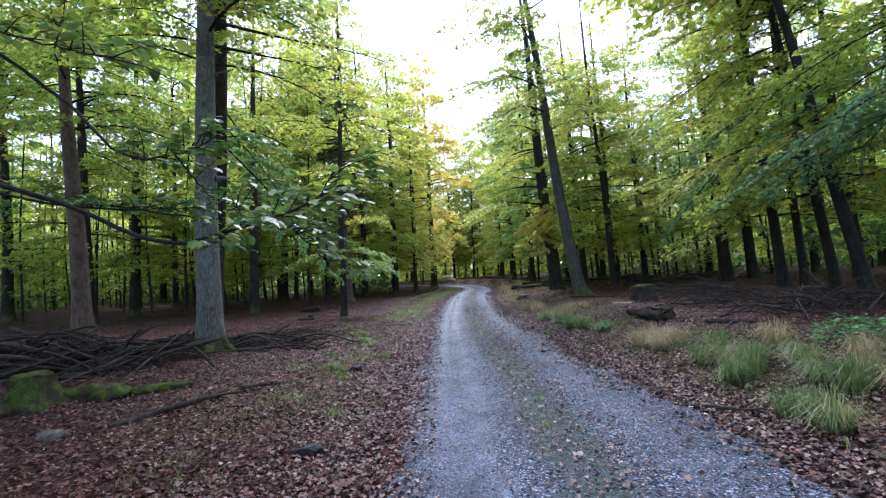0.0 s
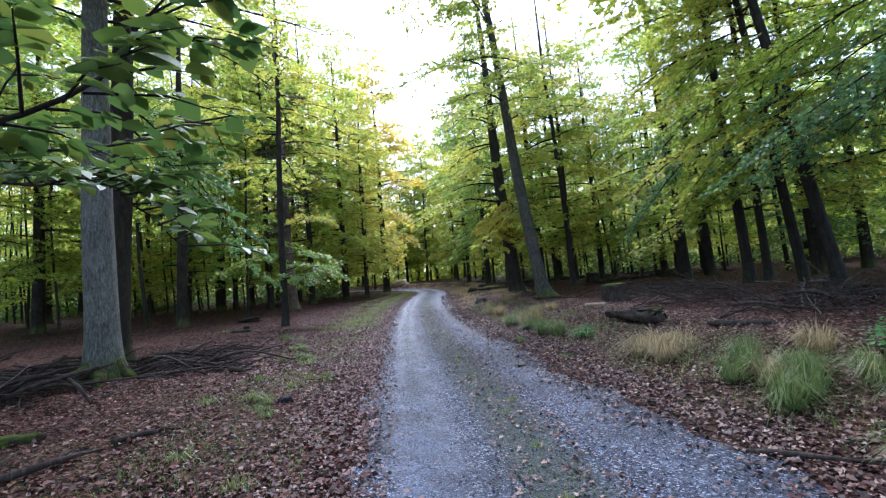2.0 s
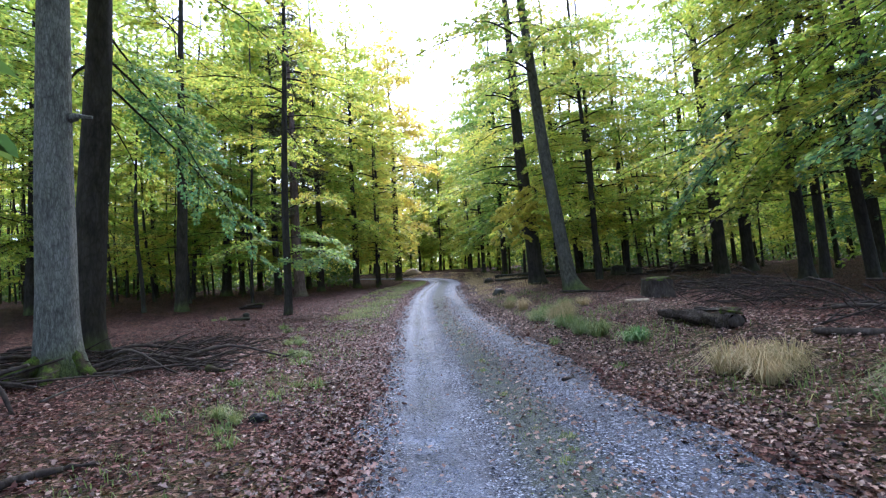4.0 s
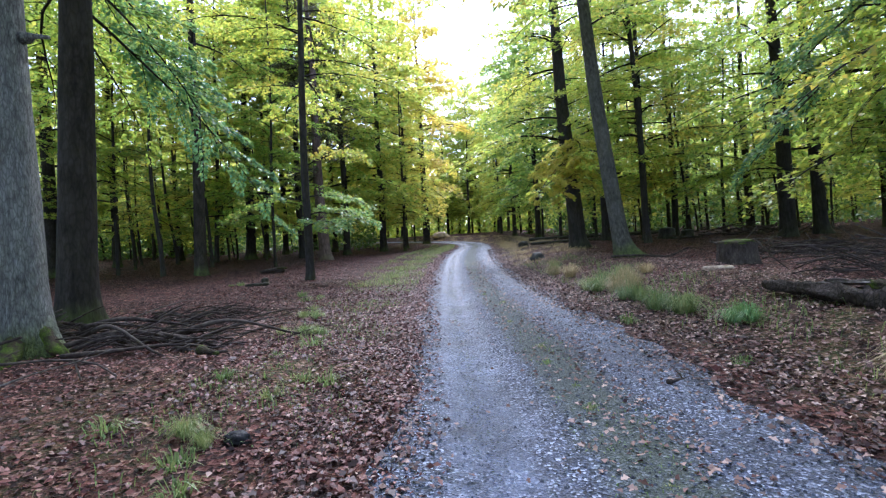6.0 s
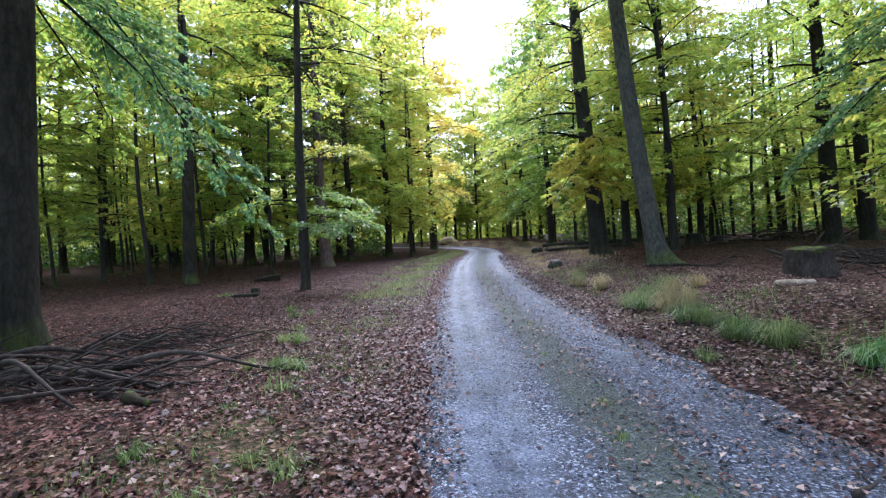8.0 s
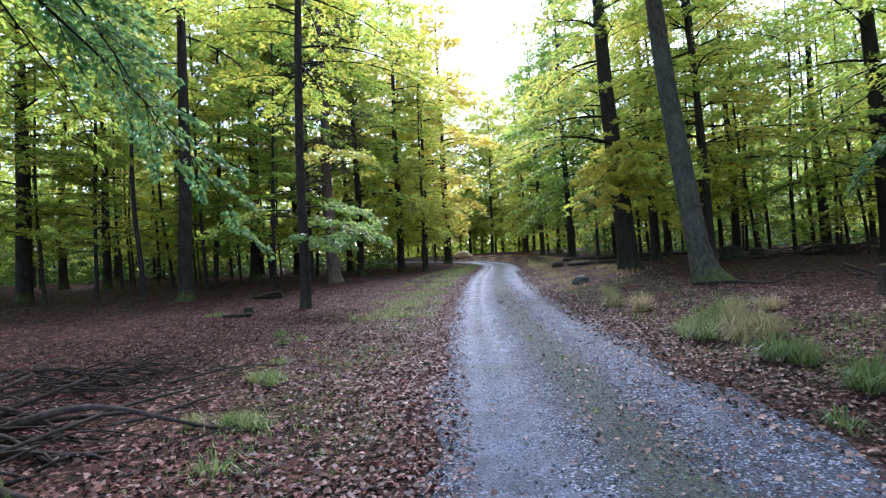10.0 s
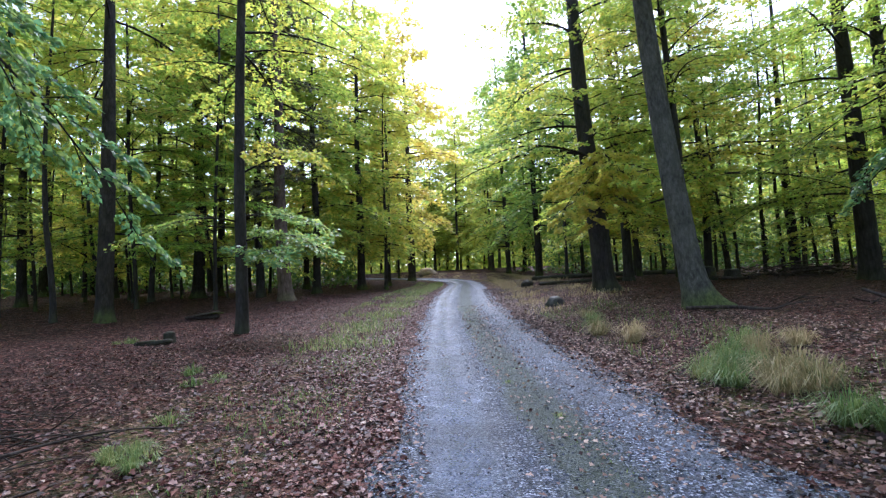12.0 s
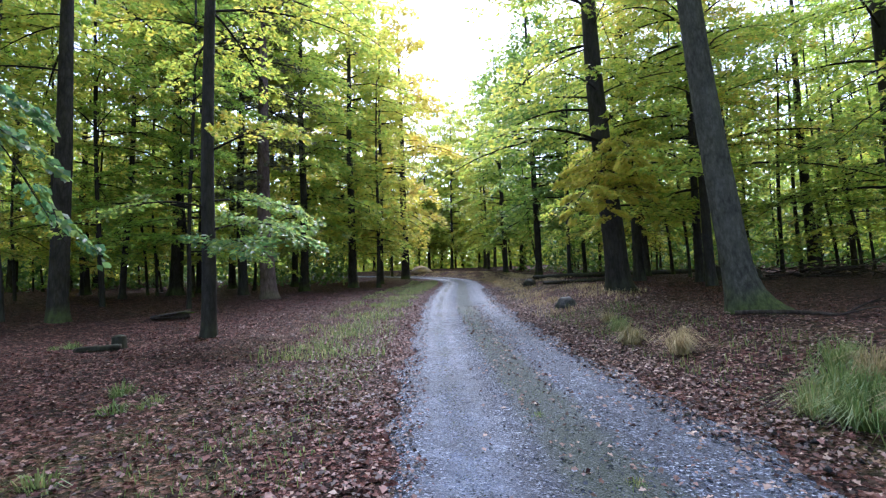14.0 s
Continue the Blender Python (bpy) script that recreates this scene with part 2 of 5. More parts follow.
def road_material():
    """Crushed grey stone pressed into damp fines; two smooth wheel tracks and a looser crown."""
    m, n, l, b = material("damp_gravel", 0.5, 0.5)
    p = position(n)
    at = n.new("ShaderNodeAttribute")
    at.attribute_name = "wheel"
    cell = n.new("ShaderNodeTexVoronoi")
    cell.inputs["Scale"].default_value = 58
    l.new(p, cell.inputs["Vector"])
    small = n.new("ShaderNodeTexVoronoi")
    small.inputs["Scale"].default_value = 120
    l.new(p, small.inputs["Vector"])
    sep = n.new("ShaderNodeSeparateColor")
    l.new(cell.outputs["Color"], sep.inputs[0])
    mid, big = tex_noise(n, l, 3.0, p, 6), tex_noise(n, l, 0.5, p, 4)
    stones = ramp(n, l, sep.outputs[0], (0.0, (0.006, 0.008, 0.015)), (0.45, (0.024, 0.032, 0.055)), (0.8, (0.085, 0.105, 0.165)), (1.0, (0.40, 0.45, 0.56)))
    # Pale fines of the wheel tracks; extra brightness paints in their wet sheen.
    fines = ramp(n, l, mid.outputs["Fac"], (0.36, (0.032, 0.042, 0.075)), (0.64, (0.21, 0.25, 0.36)))
    w = math_node(n, l, "ADD", at.outputs["Fac"], math_node(n, l, "MULTIPLY", math_node(n, l, "SUBTRACT", mid.outputs["Fac"], 0.5), 1.2))
    wm = ramp(n, l, w, (0.25, (0, 0, 0)), (0.95, (0.5, 0.5, 0.5)))
    col = mixc(n, l, wm, stones, fines)
    col = mixc(n, l, ramp(n, l, big.outputs["Fac"], (0.42, (0, 0, 0)), (0.66, (0.6, 0.6, 0.6))), col, (0.022, 0.027, 0.04))
    crown = ramp(n, l, math_node(n, l, "ADD", math_node(n, l, "MULTIPLY", at.outputs["Fac"], -1.0), math_node(n, l, "MULTIPLY", mid.outputs["Fac"], 0.9)), (0.42, (0, 0, 0)), (0.95, (0.72, 0.72, 0.72)))
    col = mixc(n, l, crown, col, ramp(n, l, small.outputs["Distance"], (0.1, (0.014, 0.019, 0.014)), (0.5, (0.038, 0.052, 0.03))))
    l.new(col, b.inputs["Base Color"])
    l.new(ramp(n, l, math_node(n, l, "ADD", math_node(n, l, "MULTIPLY", w, 0.5), math_node(n, l, "MULTIPLY", sep.outputs[1], 0.4)), (0.12, (0.82,) * 3), (0.85, (0.27,) * 3)), b.inputs["Roughness"])
    bump(n, l, b, math_node(n, l, "ADD", cell.outputs["Distance"], math_node(n, l, "MULTIPLY", small.outputs["Distance"], 0.5)), 0.9, 0.018)
    return m


def dark_stone_material():
    m, n, l, b = material("wet_dark_stone", 0.6, 0.2)
    a = tex_noise(n, l, 30, position(n))
    l.new(ramp(n, l, a.outputs["Fac"], (0.3, (0.008, 0.008, 0.009)), (0.6, (0.022, 0.022, 0.024)), (0.8, (0.05, 0.05, 0.053))), b.inputs["Base Color"])
    bump(n, l, b, a.outputs["Fac"], 0.8, 0.015)
    return m


DARK_STONE = dark_stone_material()
MOSS, STONE, PEBBLE, FLOOR, ROAD = moss_material(), stone_material(), pebble_material(), ground_material(), road_material()

# ---- shape of the land ----


def smooth(a, b, v):
    u = np.clip((np.asarray(v, float) - a) / (b - a), 0, 1)
    return u * u * (3 - 2 * u)


def centre(y):
    """The middle of the track: straight, then easing to the right and away to the left."""
    ys = np.asarray(y, float)
    return sum(np.interp(ys + o, (0, 20, 32, 42, 52, 58, 63, 68, 74, 86, 110), (0.95, 0.95, 1.45, 2.4, 3.4, 3.7, 3.3, 1.4, -3.0, -14.0, -34.0)) for o in (-3, -1.5, 0, 1.5, 3)) / 5


def land(x, y):
    x, y = np.asarray(x, float), np.asarray(y, float)
    d = x - centre(y)
    z = -0.12 + 0.45 * smooth(1.8, 5.0, d) + 0.03 * np.clip(-d - 2.5, 0, 30) + 0.35 * smooth(22, 40, y) + 1.0 * smooth(50, 92, y)
    off = smooth(1.6, 3.2, np.abs(d))
    return z + off * (0.03 * np.sin(1.3 * x + 0.7 * y) * np.sin(0.9 * y - 0.4 * x) + 0.018 * np.sin(3.1 * x + 1.1) * np.sin(2.7 * y))


def ground_z(x, y):
    return float(land(x, y))


def mesh(name, verts, faces, mat, smooth_shade=True):
    me = bpy.data.meshes.new(name)
    me.from_pydata(verts if isinstance(verts, list) else verts.tolist(), [], faces if isinstance(faces, list) else faces.tolist())
    me.materials.append(mat)
    if smooth_shade:
        me.polygons.foreach_set("use_smooth", [True] * len(me.polygons))
    me.update()
    return me


def part(name, me, parent, label=""):
    ob = new(name, me)
    ob.parent = parent
    return tagged(ob, label)


def sheet(name, ds, ys, lift, mat, attribute, values):
    D, Y = np.meshgrid(ds, ys)
    X = D + centre(Y)
    V = np.stack([X, Y, land(X, Y) + lift(D, X, Y)], -1).reshape(-1, 3)
    i = np.arange(len(ys) * len(ds)).reshape(len(ys), len(ds))
    F = np.stack([i[:-1, :-1], i[:-1, 1:], i[1:, 1:], i[1:, :-1]], -1).reshape(-1, 4)
    me = mesh(name, V, F, mat)
    a = me.attributes.new(attribute, "FLOAT", "POINT")
    a.data.foreach_set("value", values(D).reshape(-1).astype(np.float32))
    return me


ys = np.concatenate([np.arange(-700, -40, 60), np.arange(-40, -2, 1.5), np.arange(-2, 45, 0.28), np.arange(45, 110, 1.2), np.arange(110, 900, 60)])
side = np.concatenate([np.arange(1.9, 9, 0.25), np.arange(9, 40, 1.2), np.array([40, 60, 100, 200, 400, 800])])
ds = np.concatenate([-side[::-1], np.array([-1.6, -1.2, -0.6, 0, 0.6, 1.2, 1.6]), side])
ground = new("ground", sheet("ground", ds, ys, lambda D, X, Y: -0.07 * (1 - smooth(1.15, 1.75, np.abs(D))) + 0.02 * np.sin(7 * X) * np.sin(6.3 * Y) * smooth(1.6, 2.4, np.abs(D)),
                             FLOOR, "verge", lambda D: smooth(1.5, 2.2, np.abs(D)) * (1 - smooth(3.8, 6.0, np.abs(D)))))
tagged(ground, "forest floor under a carpet of red-brown beech leaves", "forest floor", kind="structure")
rys = np.concatenate([np.arange(-30, -2, 1.5), np.arange(-2, 40, 0.16), np.arange(40, 105, 0.6)])
rds = np.linspace(-1.85, 2.2, 51)


def wheel(D):
    return 1.12 * np.exp(-((D + 0.86) / 0.38) ** 2) + 0.42 * np.exp(-((D - 0.98) / 0.36) ** 2)


def road_wear(D):
    """High in the wheel tracks, below nothing on the mossy crown between them."""
    return wheel(D) - 0.75 * np.exp(-((D - 0.1) / 0.3) ** 2)


def road_lift(D, X, Y):
    edge = np.abs(D) - 0.32 * (D > 0) * (1 - smooth(4.5, 8.5, Y)) + 0.16 * np.sin(1.7 * Y + np.sign(D)) * np.sin(0.53 * Y) + 0.07 * np.sin(5.1 * Y + 2 * np.sign(D))
    return 0.015 - 0.022 * wheel(D) - 0.14 * smooth(1.35, 1.8, edge) - 0.1 * smooth(1.9, 2.2, D) + 0.006 * np.sin(9 * X) * np.sin(8.3 * Y)


road = new("road", sheet("road", rds, rys, road_lift, ROAD, "wheel", road_wear))
tagged(road, "damp grey gravel forest track with two worn wheel ruts", "forest track", kind="structure")

# ---- shapes for growing things ----


class Geo:
    def __init__(self):
        self.v, self.f = [], []

    def tube(self, pts, radii, sides, cap=True):
        """A tapered tube along pts."""
        base = len(self.v)
        pts = [Vector(p) for p in pts]
        for i, (p, r) in enumerate(zip(pts, radii)):
            t = (pts[min(i + 1, len(pts) - 1)] - pts[max(i - 1, 0)]).normalized()
            a = t.cross(Vector((0.31, 0.95, 0.11)) if abs(t.z) > 0.8 else Vector((0, 0, 1))).normalized()
            b = t.cross(a)
            for k in range(sides):
                w = 2 * math.pi * k / sides
                self.v.append(tuple(p + r * (math.cos(w) * a + math.sin(w) * b)))
        for i in range(len(pts) - 1):
            for k in range(sides):
                k2 = (k + 1) % sides
                self.f.append((base + i * sides + k, base + i * sides + k2, base + (i + 1) * sides + k2, base + (i + 1) * sides + k))
        if cap:
            self.f.append(tuple(base + k for k in reversed(range(sides))))
            self.f.append(tuple(base + (len(pts) - 1) * sides + k for k in range(sides)))

    def mesh(self, name, mat, smooth_shade=True):
        return mesh(name, self.v, self.f, mat, smooth_shade)


def leaf_quads(P, axis, normal, length, width, fold=0.12):
    """Folded leaf blades: foot, side, tip, side."""
    axis = axis / np.linalg.norm(axis, axis=1, keepdims=True)
    across = np.cross(normal, axis)
    across /= np.linalg.norm(across, axis=1, keepdims=True) + 1e-9
    up = np.cross(axis, across)
    L, W = length[:, None], width[:, None]
    mid = P + axis * L * 0.48 + up * W * fold
    V = np.stack([P, mid + across * W * 0.5, P + axis * L - up * L * 0.08, mid - across * W * 0.5], 1)
    return V.reshape(-1, 3)


def leaf_slivers(P, axis, normal, length, width):
    """Small leaf blades of one uneven face each, for crowns that stay at a distance."""
    axis = axis / np.linalg.norm(axis, axis=1, keepdims=True)
    across = np.cross(normal, axis)
    across /= np.linalg.norm(across, axis=1, keepdims=True) + 1e-9
    L, W = length[:, None], width[:, None]
    return np.stack([P, P + axis * L * 0.55 + across * W * 0.62, P + axis * L - across * W * 0.38], 1).reshape(-1, 3)


BROAD = ((0.0, 0.0), (0.18, 0.3), (0.45, 0.5), (0.75, 0.34), (1.0, 0.0), (0.75, -0.34), (0.45, -0.5), (0.18, -0.3))
LOBED = ((0.0, 0.0), (0.16, 0.3), (0.33, 0.17), (0.52, 0.5), (0.72, 0.22), (1.0, 0.0), (0.72, -0.22), (0.52, -0.5), (0.33, -0.17), (0.16, -0.3))


def leaf_outlines(P, axis, normal, length, width, outline, fold=0.12, curl=0.1):
    """Leaves with a drawn outline, folded at the midrib and curled at the tip."""
    axis = axis / np.linalg.norm(axis, axis=1, keepdims=True)
    across = np.cross(normal, axis)
    across /= np.linalg.norm(across, axis=1, keepdims=True) + 1e-9
    up = np.cross(axis, across)
    L, W = length[:, None], width[:, None]
    return np.stack([P + axis * L * u + across * W * v + up * (W * abs(v) * 2 * fold - L * curl * u * u) for u, v in outline], 1).reshape(-1, 3)


def quads_mesh(name, V, mat, corners=4):
    return mesh(name, V, np.arange(len(V)).reshape(-1, corners), mat)


def spray(g, rng, start, az, length, rise, droop, leaf, density, radius, bare=0.2, twig_sides=3, tumble=0.75, bow=None, jit=0.05, fine=False):
    """One limb with flat side twigs left and right and their leaves. Adds wood to g, returns leaf corner points."""
    hd = np.array([math.cos(az), math.sin(az), 0.0])
    hs = np.array([-hd[1], hd[0], 0.0])
    wob = rng.uniform(-0.12, 0.12)

    def at(s):
        if bow:
            u = s / length
            return np.array(start) * (1 - u) + np.array(bow[0]) * u + np.array([0, 0, 4 * bow[1] * u * (1 - u)]) + hs * (0.06 * length * math.sin(5 * u))
        return np.array(start) + hd * s + hs * (wob * length * math.sin(2.5 * s / length)) + np.array([0, 0, rise * s - droop * s * s / length])
    n, around = (7, 5) if twig_sides else (3, 3)
    g.tube([at(length * i / n) for i in range(n + 1)], [max(radius * (1 - 0.92 * i / n), 0.004) for i in range(n + 1)], around, False)
    out = []
    s, flip = bare * length, 1
    while s < length * 1.001:
        flip = -flip
        u = s / length
        tl = min(1.7, (0.25 + 0.42 * length * max(0.0, 1 - u) ** 0.8)) * rng.uniform(0.7, 1.2)
        ang = flip * rng.uniform(0.6, 1.15) if u < 0.97 else 0.0
        td = hd * math.cos(ang) + hs * math.sin(ang) + np.array([0, 0, rng.uniform(-0.12, 0.12) + (0.3 * (rise - 2 * droop * u) if not bow else 0.6 * (bow[0][2] - start[2] + 4 * bow[1] * (1 - 2 * u)) / length)])
        p0 = at(s)
        tip = p0 + td * tl + np.array([0, 0, -0.10 * tl * tl])
        if twig_sides:
            g.tube([p0, (p0 + tip) / 2 + np.array([0, 0, 0.04 * tl]), tip], [0.012 * min(1, tl), 0.007 * min(1, tl), 0.002], twig_sides, False)
        k = max(3, int(tl * density))
        v = rng.uniform(0.08, 1.0, k)
        lat = rng.uniform(-1, 1, k) * 0.26 * np.minimum(tl, 1.0) * (1.15 - v)
        perp = np.cross(td, [0, 0, 1.0])
        perp /= np.linalg.norm(perp)
        P = p0 + td * (v * tl)[:, None] + perp * lat[:, None] + np.stack([0 * v, 0 * v, -0.10 * (v * tl) ** 2 + rng.normal(0, jit, k)], 1)
        ax = td + perp * (np.sign(lat) * rng.uniform(0.3, 1.1, k))[:, None] + rng.normal(0, 0.2, (k, 3)) + np.array([0, 0, -0.18])
        nm = np.array([0, 0, 1.0]) + rng.normal(0, tumble, (k, 3))
        ln = leaf * rng.uniform(0.7, 1.25, k)
        wd = ln * rng.uniform(0.52, 0.68, k)
        out.append(leaf_slivers(P, ax, nm, ln, wd * 1.25) if fine else leaf_quads(P, ax, nm, ln, wd))
        s += rng.uniform(0.16, 0.3) * max(1, length / 4) * (leaf / 0.1) ** 0.5
    return np.concatenate(out)


def crown_form(seed, z0, z1, count, reach, leaf, density, rise=0.35, droop=0.35, shape=0.6, joined=False, radius=0.05, jit=0.05, tumble=0.6):
    """Limbs and leaves of a tree round the z axis: limb geometries and all leaf corners."""
    rng = np.random.default_rng(seed)
    limbs, leaves = [], []
    g = Geo()
    for i in range(count):
        u = (i + rng.uniform(0, 1.5)) / (count + 1)
        z = z0 + (z1 - z0) * u
        L = reach * (0.55 + 0.45 * math.sin(math.pi * min(1, u * shape + 0.35))) * rng.uniform(0.45, 1.2) * (1 - 0.5 * u ** 3)
        if not joined:
            g = Geo()
        up = rise * (0.35 + 2.0 * u) * rng.uniform(0.3, 1.5)
        leaves.append(spray(g, rng, (0, 0, z), rng.uniform(0, 6.283), L, up, droop * rng.uniform(0.6, 1.4) + 0.45 * up,
                            leaf, density, radius * L / reach, 0.14, 0 if joined else 3, tumble, jit=jit, fine=True))
        if not joined:
            limbs.append(g)
    return ([g] if joined else limbs), np.concatenate(leaves)


def trunk_geo(dia, height, seed, flare=0.55, bend=0.05, sides=16):
    """A tapering stem with a lobed root flare, wavy along its height."""
    rng = np.random.default_rng(seed)
    lobes = [(rng.uniform(0, 6.28), rng.uniform(0.6, 1.2), rng.uniform(0.25, 0.5)) for _ in range(5)]
    hs = [-0.35, 0.0, 0.08, 0.2, 0.38, 0.65, 1.0, 1.5] + list(np.linspace(2.2, height, 15))
    ph, v, f = rng.uniform(0, 6.28, 4), [], []
    for h in hs:
        r0 = 0.5 * dia * (1 - 0.9 * (max(h, 0) / height) ** 1.15)
        amp = flare * math.exp(-max(h, -0.1) / 0.32)
        cx = bend * (math.sin(0.45 * h + ph[0]) - math.sin(ph[0])) * min(1, h / 3 if h > 0 else 0)
        cy = bend * (math.sin(0.38 * h + ph[1]) - math.sin(ph[1])) * min(1, h / 3 if h > 0 else 0)
        for k in range(sides):
            a = 2 * math.pi * k / sides
            lob = sum(s * math.exp(-((((a - c + math.pi) % (2 * math.pi)) - math.pi) / w) ** 2) for c, s, w in lobes)
            r = r0 * (1 + amp * (0.35 + 0.75 * lob) + 0.035 * math.sin(3 * a + ph[2] + 0.6 * h) + 0.02 * math.sin(5 * a + ph[3] - 1.7 * h))
            v.append((cx + r * math.cos(a), cy + r * math.sin(a), h))
    for i in range(len(hs) - 1):
        for k in range(sides):
            k2 = (k + 1) % sides
            f.append((i * sides + k, i * sides + k2, (i + 1) * sides + k2, (i + 1) * sides + k))
    f.append(tuple((len(hs) - 1) * sides + k for k in range(sides)))
    g = Geo()
    g.v, g.f = v, f
    return g


# shared limb and leaf forms: low-branched beech, tall beech, far beech, spruce
FORMS = {}


def add_form(name, **kw):
    limbs, leaves = crown_form(**kw)
    FORMS[name] = ([g.mesh("limb", TWIG) for g in limbs], leaves, {})


for i in range(3):
    add_form("low%d" % i, seed=10 + i, z0=2.2 + 0.6 * i, z1=16.5, count=36, reach=5.4, leaf=0.15, density=45)
for i in range(2):
    add_form("tall%d" % i, seed=20 + i, z0=7.5 + i, z1=20.5, count=30, reach=5.6, leaf=0.16, density=42)
for i in range(3):
    add_form("far%d" % i, seed=30 + i, z0=1.8 + 0.7 * i, z1=21.5, count=40, reach=5.0, leaf=0.27, density=22, joined=True, radius=0.06, jit=0.12)
for i in range(2):
    add_form("giant%d" % i, seed=80 + i, z0=3.0 + i, z1=27.5, count=80, reach=5.6, leaf=0.34, density=24, joined=True, radius=0.09, jit=0.14, shape=0.75)
for i in range(2):
    add_form("roof%d" % i, seed=50 + i, z0=12.0, z1=20.5, count=26, reach=6.2, leaf=0.36, density=20, joined=True, radius=0.08, jit=0.2, droop=0.2)
add_form("pole", seed=60, z0=7.0, z1=15.0, count=12, reach=2.6, leaf=0.24, density=26, joined=True, radius=0.03, jit=0.1)
for i in range(2):
    add_form("young%d" % i, seed=70 + i, z0=1.6 + 0.4 * i, z1=8.0, count=20, reach=3.0, leaf=0.17, density=34, joined=True, radius=0.025, jit=0.05, rise=0.25, droop=0.3)
add_form("spruce", seed=40, z0=5.0, z1=21, count=60, reach=2.6, leaf=0.15, density=55, rise=-0.1, droop=0.25, shape=0.5)


def crown_mesh(form, mat):
    limbs, leaves, made = FORMS[form]
    if mat.name not in made:
        made[mat.name] = quads_mesh("crown", leaves, mat, 3)
    return made[mat.name]


TREE_COUNT = [0]


def tree(x, y, dia, lean, form, bark_mat, leaf_mat, label, group, height=21.0, kind_name="beech_tree", lean_y=0.0, scale=1.0, roof=None, turn=None, flare=0.55, shared_trunk=None, category="tree"):
    TREE_COUNT[0] += 1
    k = TREE_COUNT[0]
    rng = random.Random(k * 7 + 3)
    t = new(kind_name)
    t.matrix_basis = Matrix.Translation((x, y, ground_z(x, y))) @ pose(0, 0, 0, -math.degrees(math.atan(lean_y)), math.degrees(math.atan(lean)), 0)
    tagged(t, label, category, group)
    part("trunk", shared_trunk or trunk_geo(dia, height, k, flare).mesh("trunk", bark_mat), t)
    if form:
        spin = Matrix.Rotation(rng.uniform(0, 6.28) if turn is None else turn, 4, "Z") @ Matrix.Diagonal((scale, scale, scale, 1))
        for lm in FORMS[form][0]:
            tagged(part("branchwork" if form[:3] in ("far", "pol", "you", "gia") else "limb", lm, t), kind="stuff" if form[:3] in ("far", "pol", "you", "gia") else "").matrix_basis = spin
        part("crown", crown_mesh(form, leaf_mat), t).matrix_basis = spin
        if roof is None:
            roof = 0 if form[:3] in ("far", "pol", "spr", "you", "gia") else 1.0
        # Extra high crown, mostly unseen, added to shade the floor below.
        if roof:
            spin = Matrix.Rotation(rng.uniform(0, 6.28), 4, "Z") @ Matrix.Diagonal((roof, roof, 1, 1))
            tagged(part("branchwork", FORMS["roof%d" % (k % 2)][0][0], t), kind="stuff").matrix_basis = spin
            part("upper_crown", crown_mesh("roof%d" % (k % 2), LEAF_LIME), t).matrix_basis = spin
    return t


# ---- the trees along the track ----
OAK = "tall grey-barked tree with a mossy foot beside brushwood"
DARK = "tall dark-barked beech rising from leaf litter"
THIN = "slender dark beech with layered green leaves"
LOW = "low-branched beech with yellowing green leaves"
NEAR, WOOD = "large trees beside the track", "trees of the wood"
grey_tree = tree(-6.2, 12.6, 0.64, 0.02, "tall0", BARK_GREY, LEAF_GREEN, OAK, NEAR, flare=0.75, roof=0.8)
dark_tree = tree(-7.6, 15.5, 0.72, 0.055, "tall1", BARK_DARK, LEAF_LIME, DARK, NEAR, roof=0.7)
tree(-14.8, 19.6, 0.70, -0.049, "tall0", BARK_PINE, LEAF_GREEN, "tall pine with reddish plated bark", NEAR, roof=0.7, kind_name="pine_tree")
tree(-18.5, 25.0, 0.60, -0.027, "low1", BARK_WET, LEAF_LIME, DARK, WOOD, roof=1.15)
tree(-18.7, 28.9, 0.60, 0.028, "low2", BARK_DARK, LEAF_FRESH, LOW, WOOD, roof=0)
tree(-25.4, 27.9, 0.60, -0.02, "low0", BARK_DARK, LEAF_GREEN, DARK, WOOD, roof=1.15)
tree(-19.7, 35.1, 0.42, 0.01, "low1", BARK_DARK, LEAF_FRESH, LOW, WOOD)
slim_tree = tree(-5.15, 24.25, 0.33, 0.028, "tall1", BARK_WET, LEAF_LIME, "slender wet black beech with low leafy sprays", NEAR, roof=0, flare=0.5, scale=0.8)
tree(-11.1, 27.8, 0.54, 0.033, "tall0", BARK_DARK, LEAF_LIME, LOW, NEAR, flare=0.5, roof=0)
tree(-13.2, 39.3, 0.66, 0.025, "low0", BARK_DARK, LEAF_YELLOW, LOW, WOOD)
tree(-12.7, 41.0, 0.38, 0.02, "low1", BARK_DARK, LEAF_LIME, THIN, WOOD)
tree(-9.4, 38.5, 0.48, 0.01, "tall1", BARK_WET, LEAF_FRESH, THIN, WOOD)
tree(-7.2, 35.6, 0.70, -0.006, "spruce", BARK_PINE, NEEDLE, "tall reddish-grey conifer with drooping needle twigs", NEAR, kind_name="conifer_tree")
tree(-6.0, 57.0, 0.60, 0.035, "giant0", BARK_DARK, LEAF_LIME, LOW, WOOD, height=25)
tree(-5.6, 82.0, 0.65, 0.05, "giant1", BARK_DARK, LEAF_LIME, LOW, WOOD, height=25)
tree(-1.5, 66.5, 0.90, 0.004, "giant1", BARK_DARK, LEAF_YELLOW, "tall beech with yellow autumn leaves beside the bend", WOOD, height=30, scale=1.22)
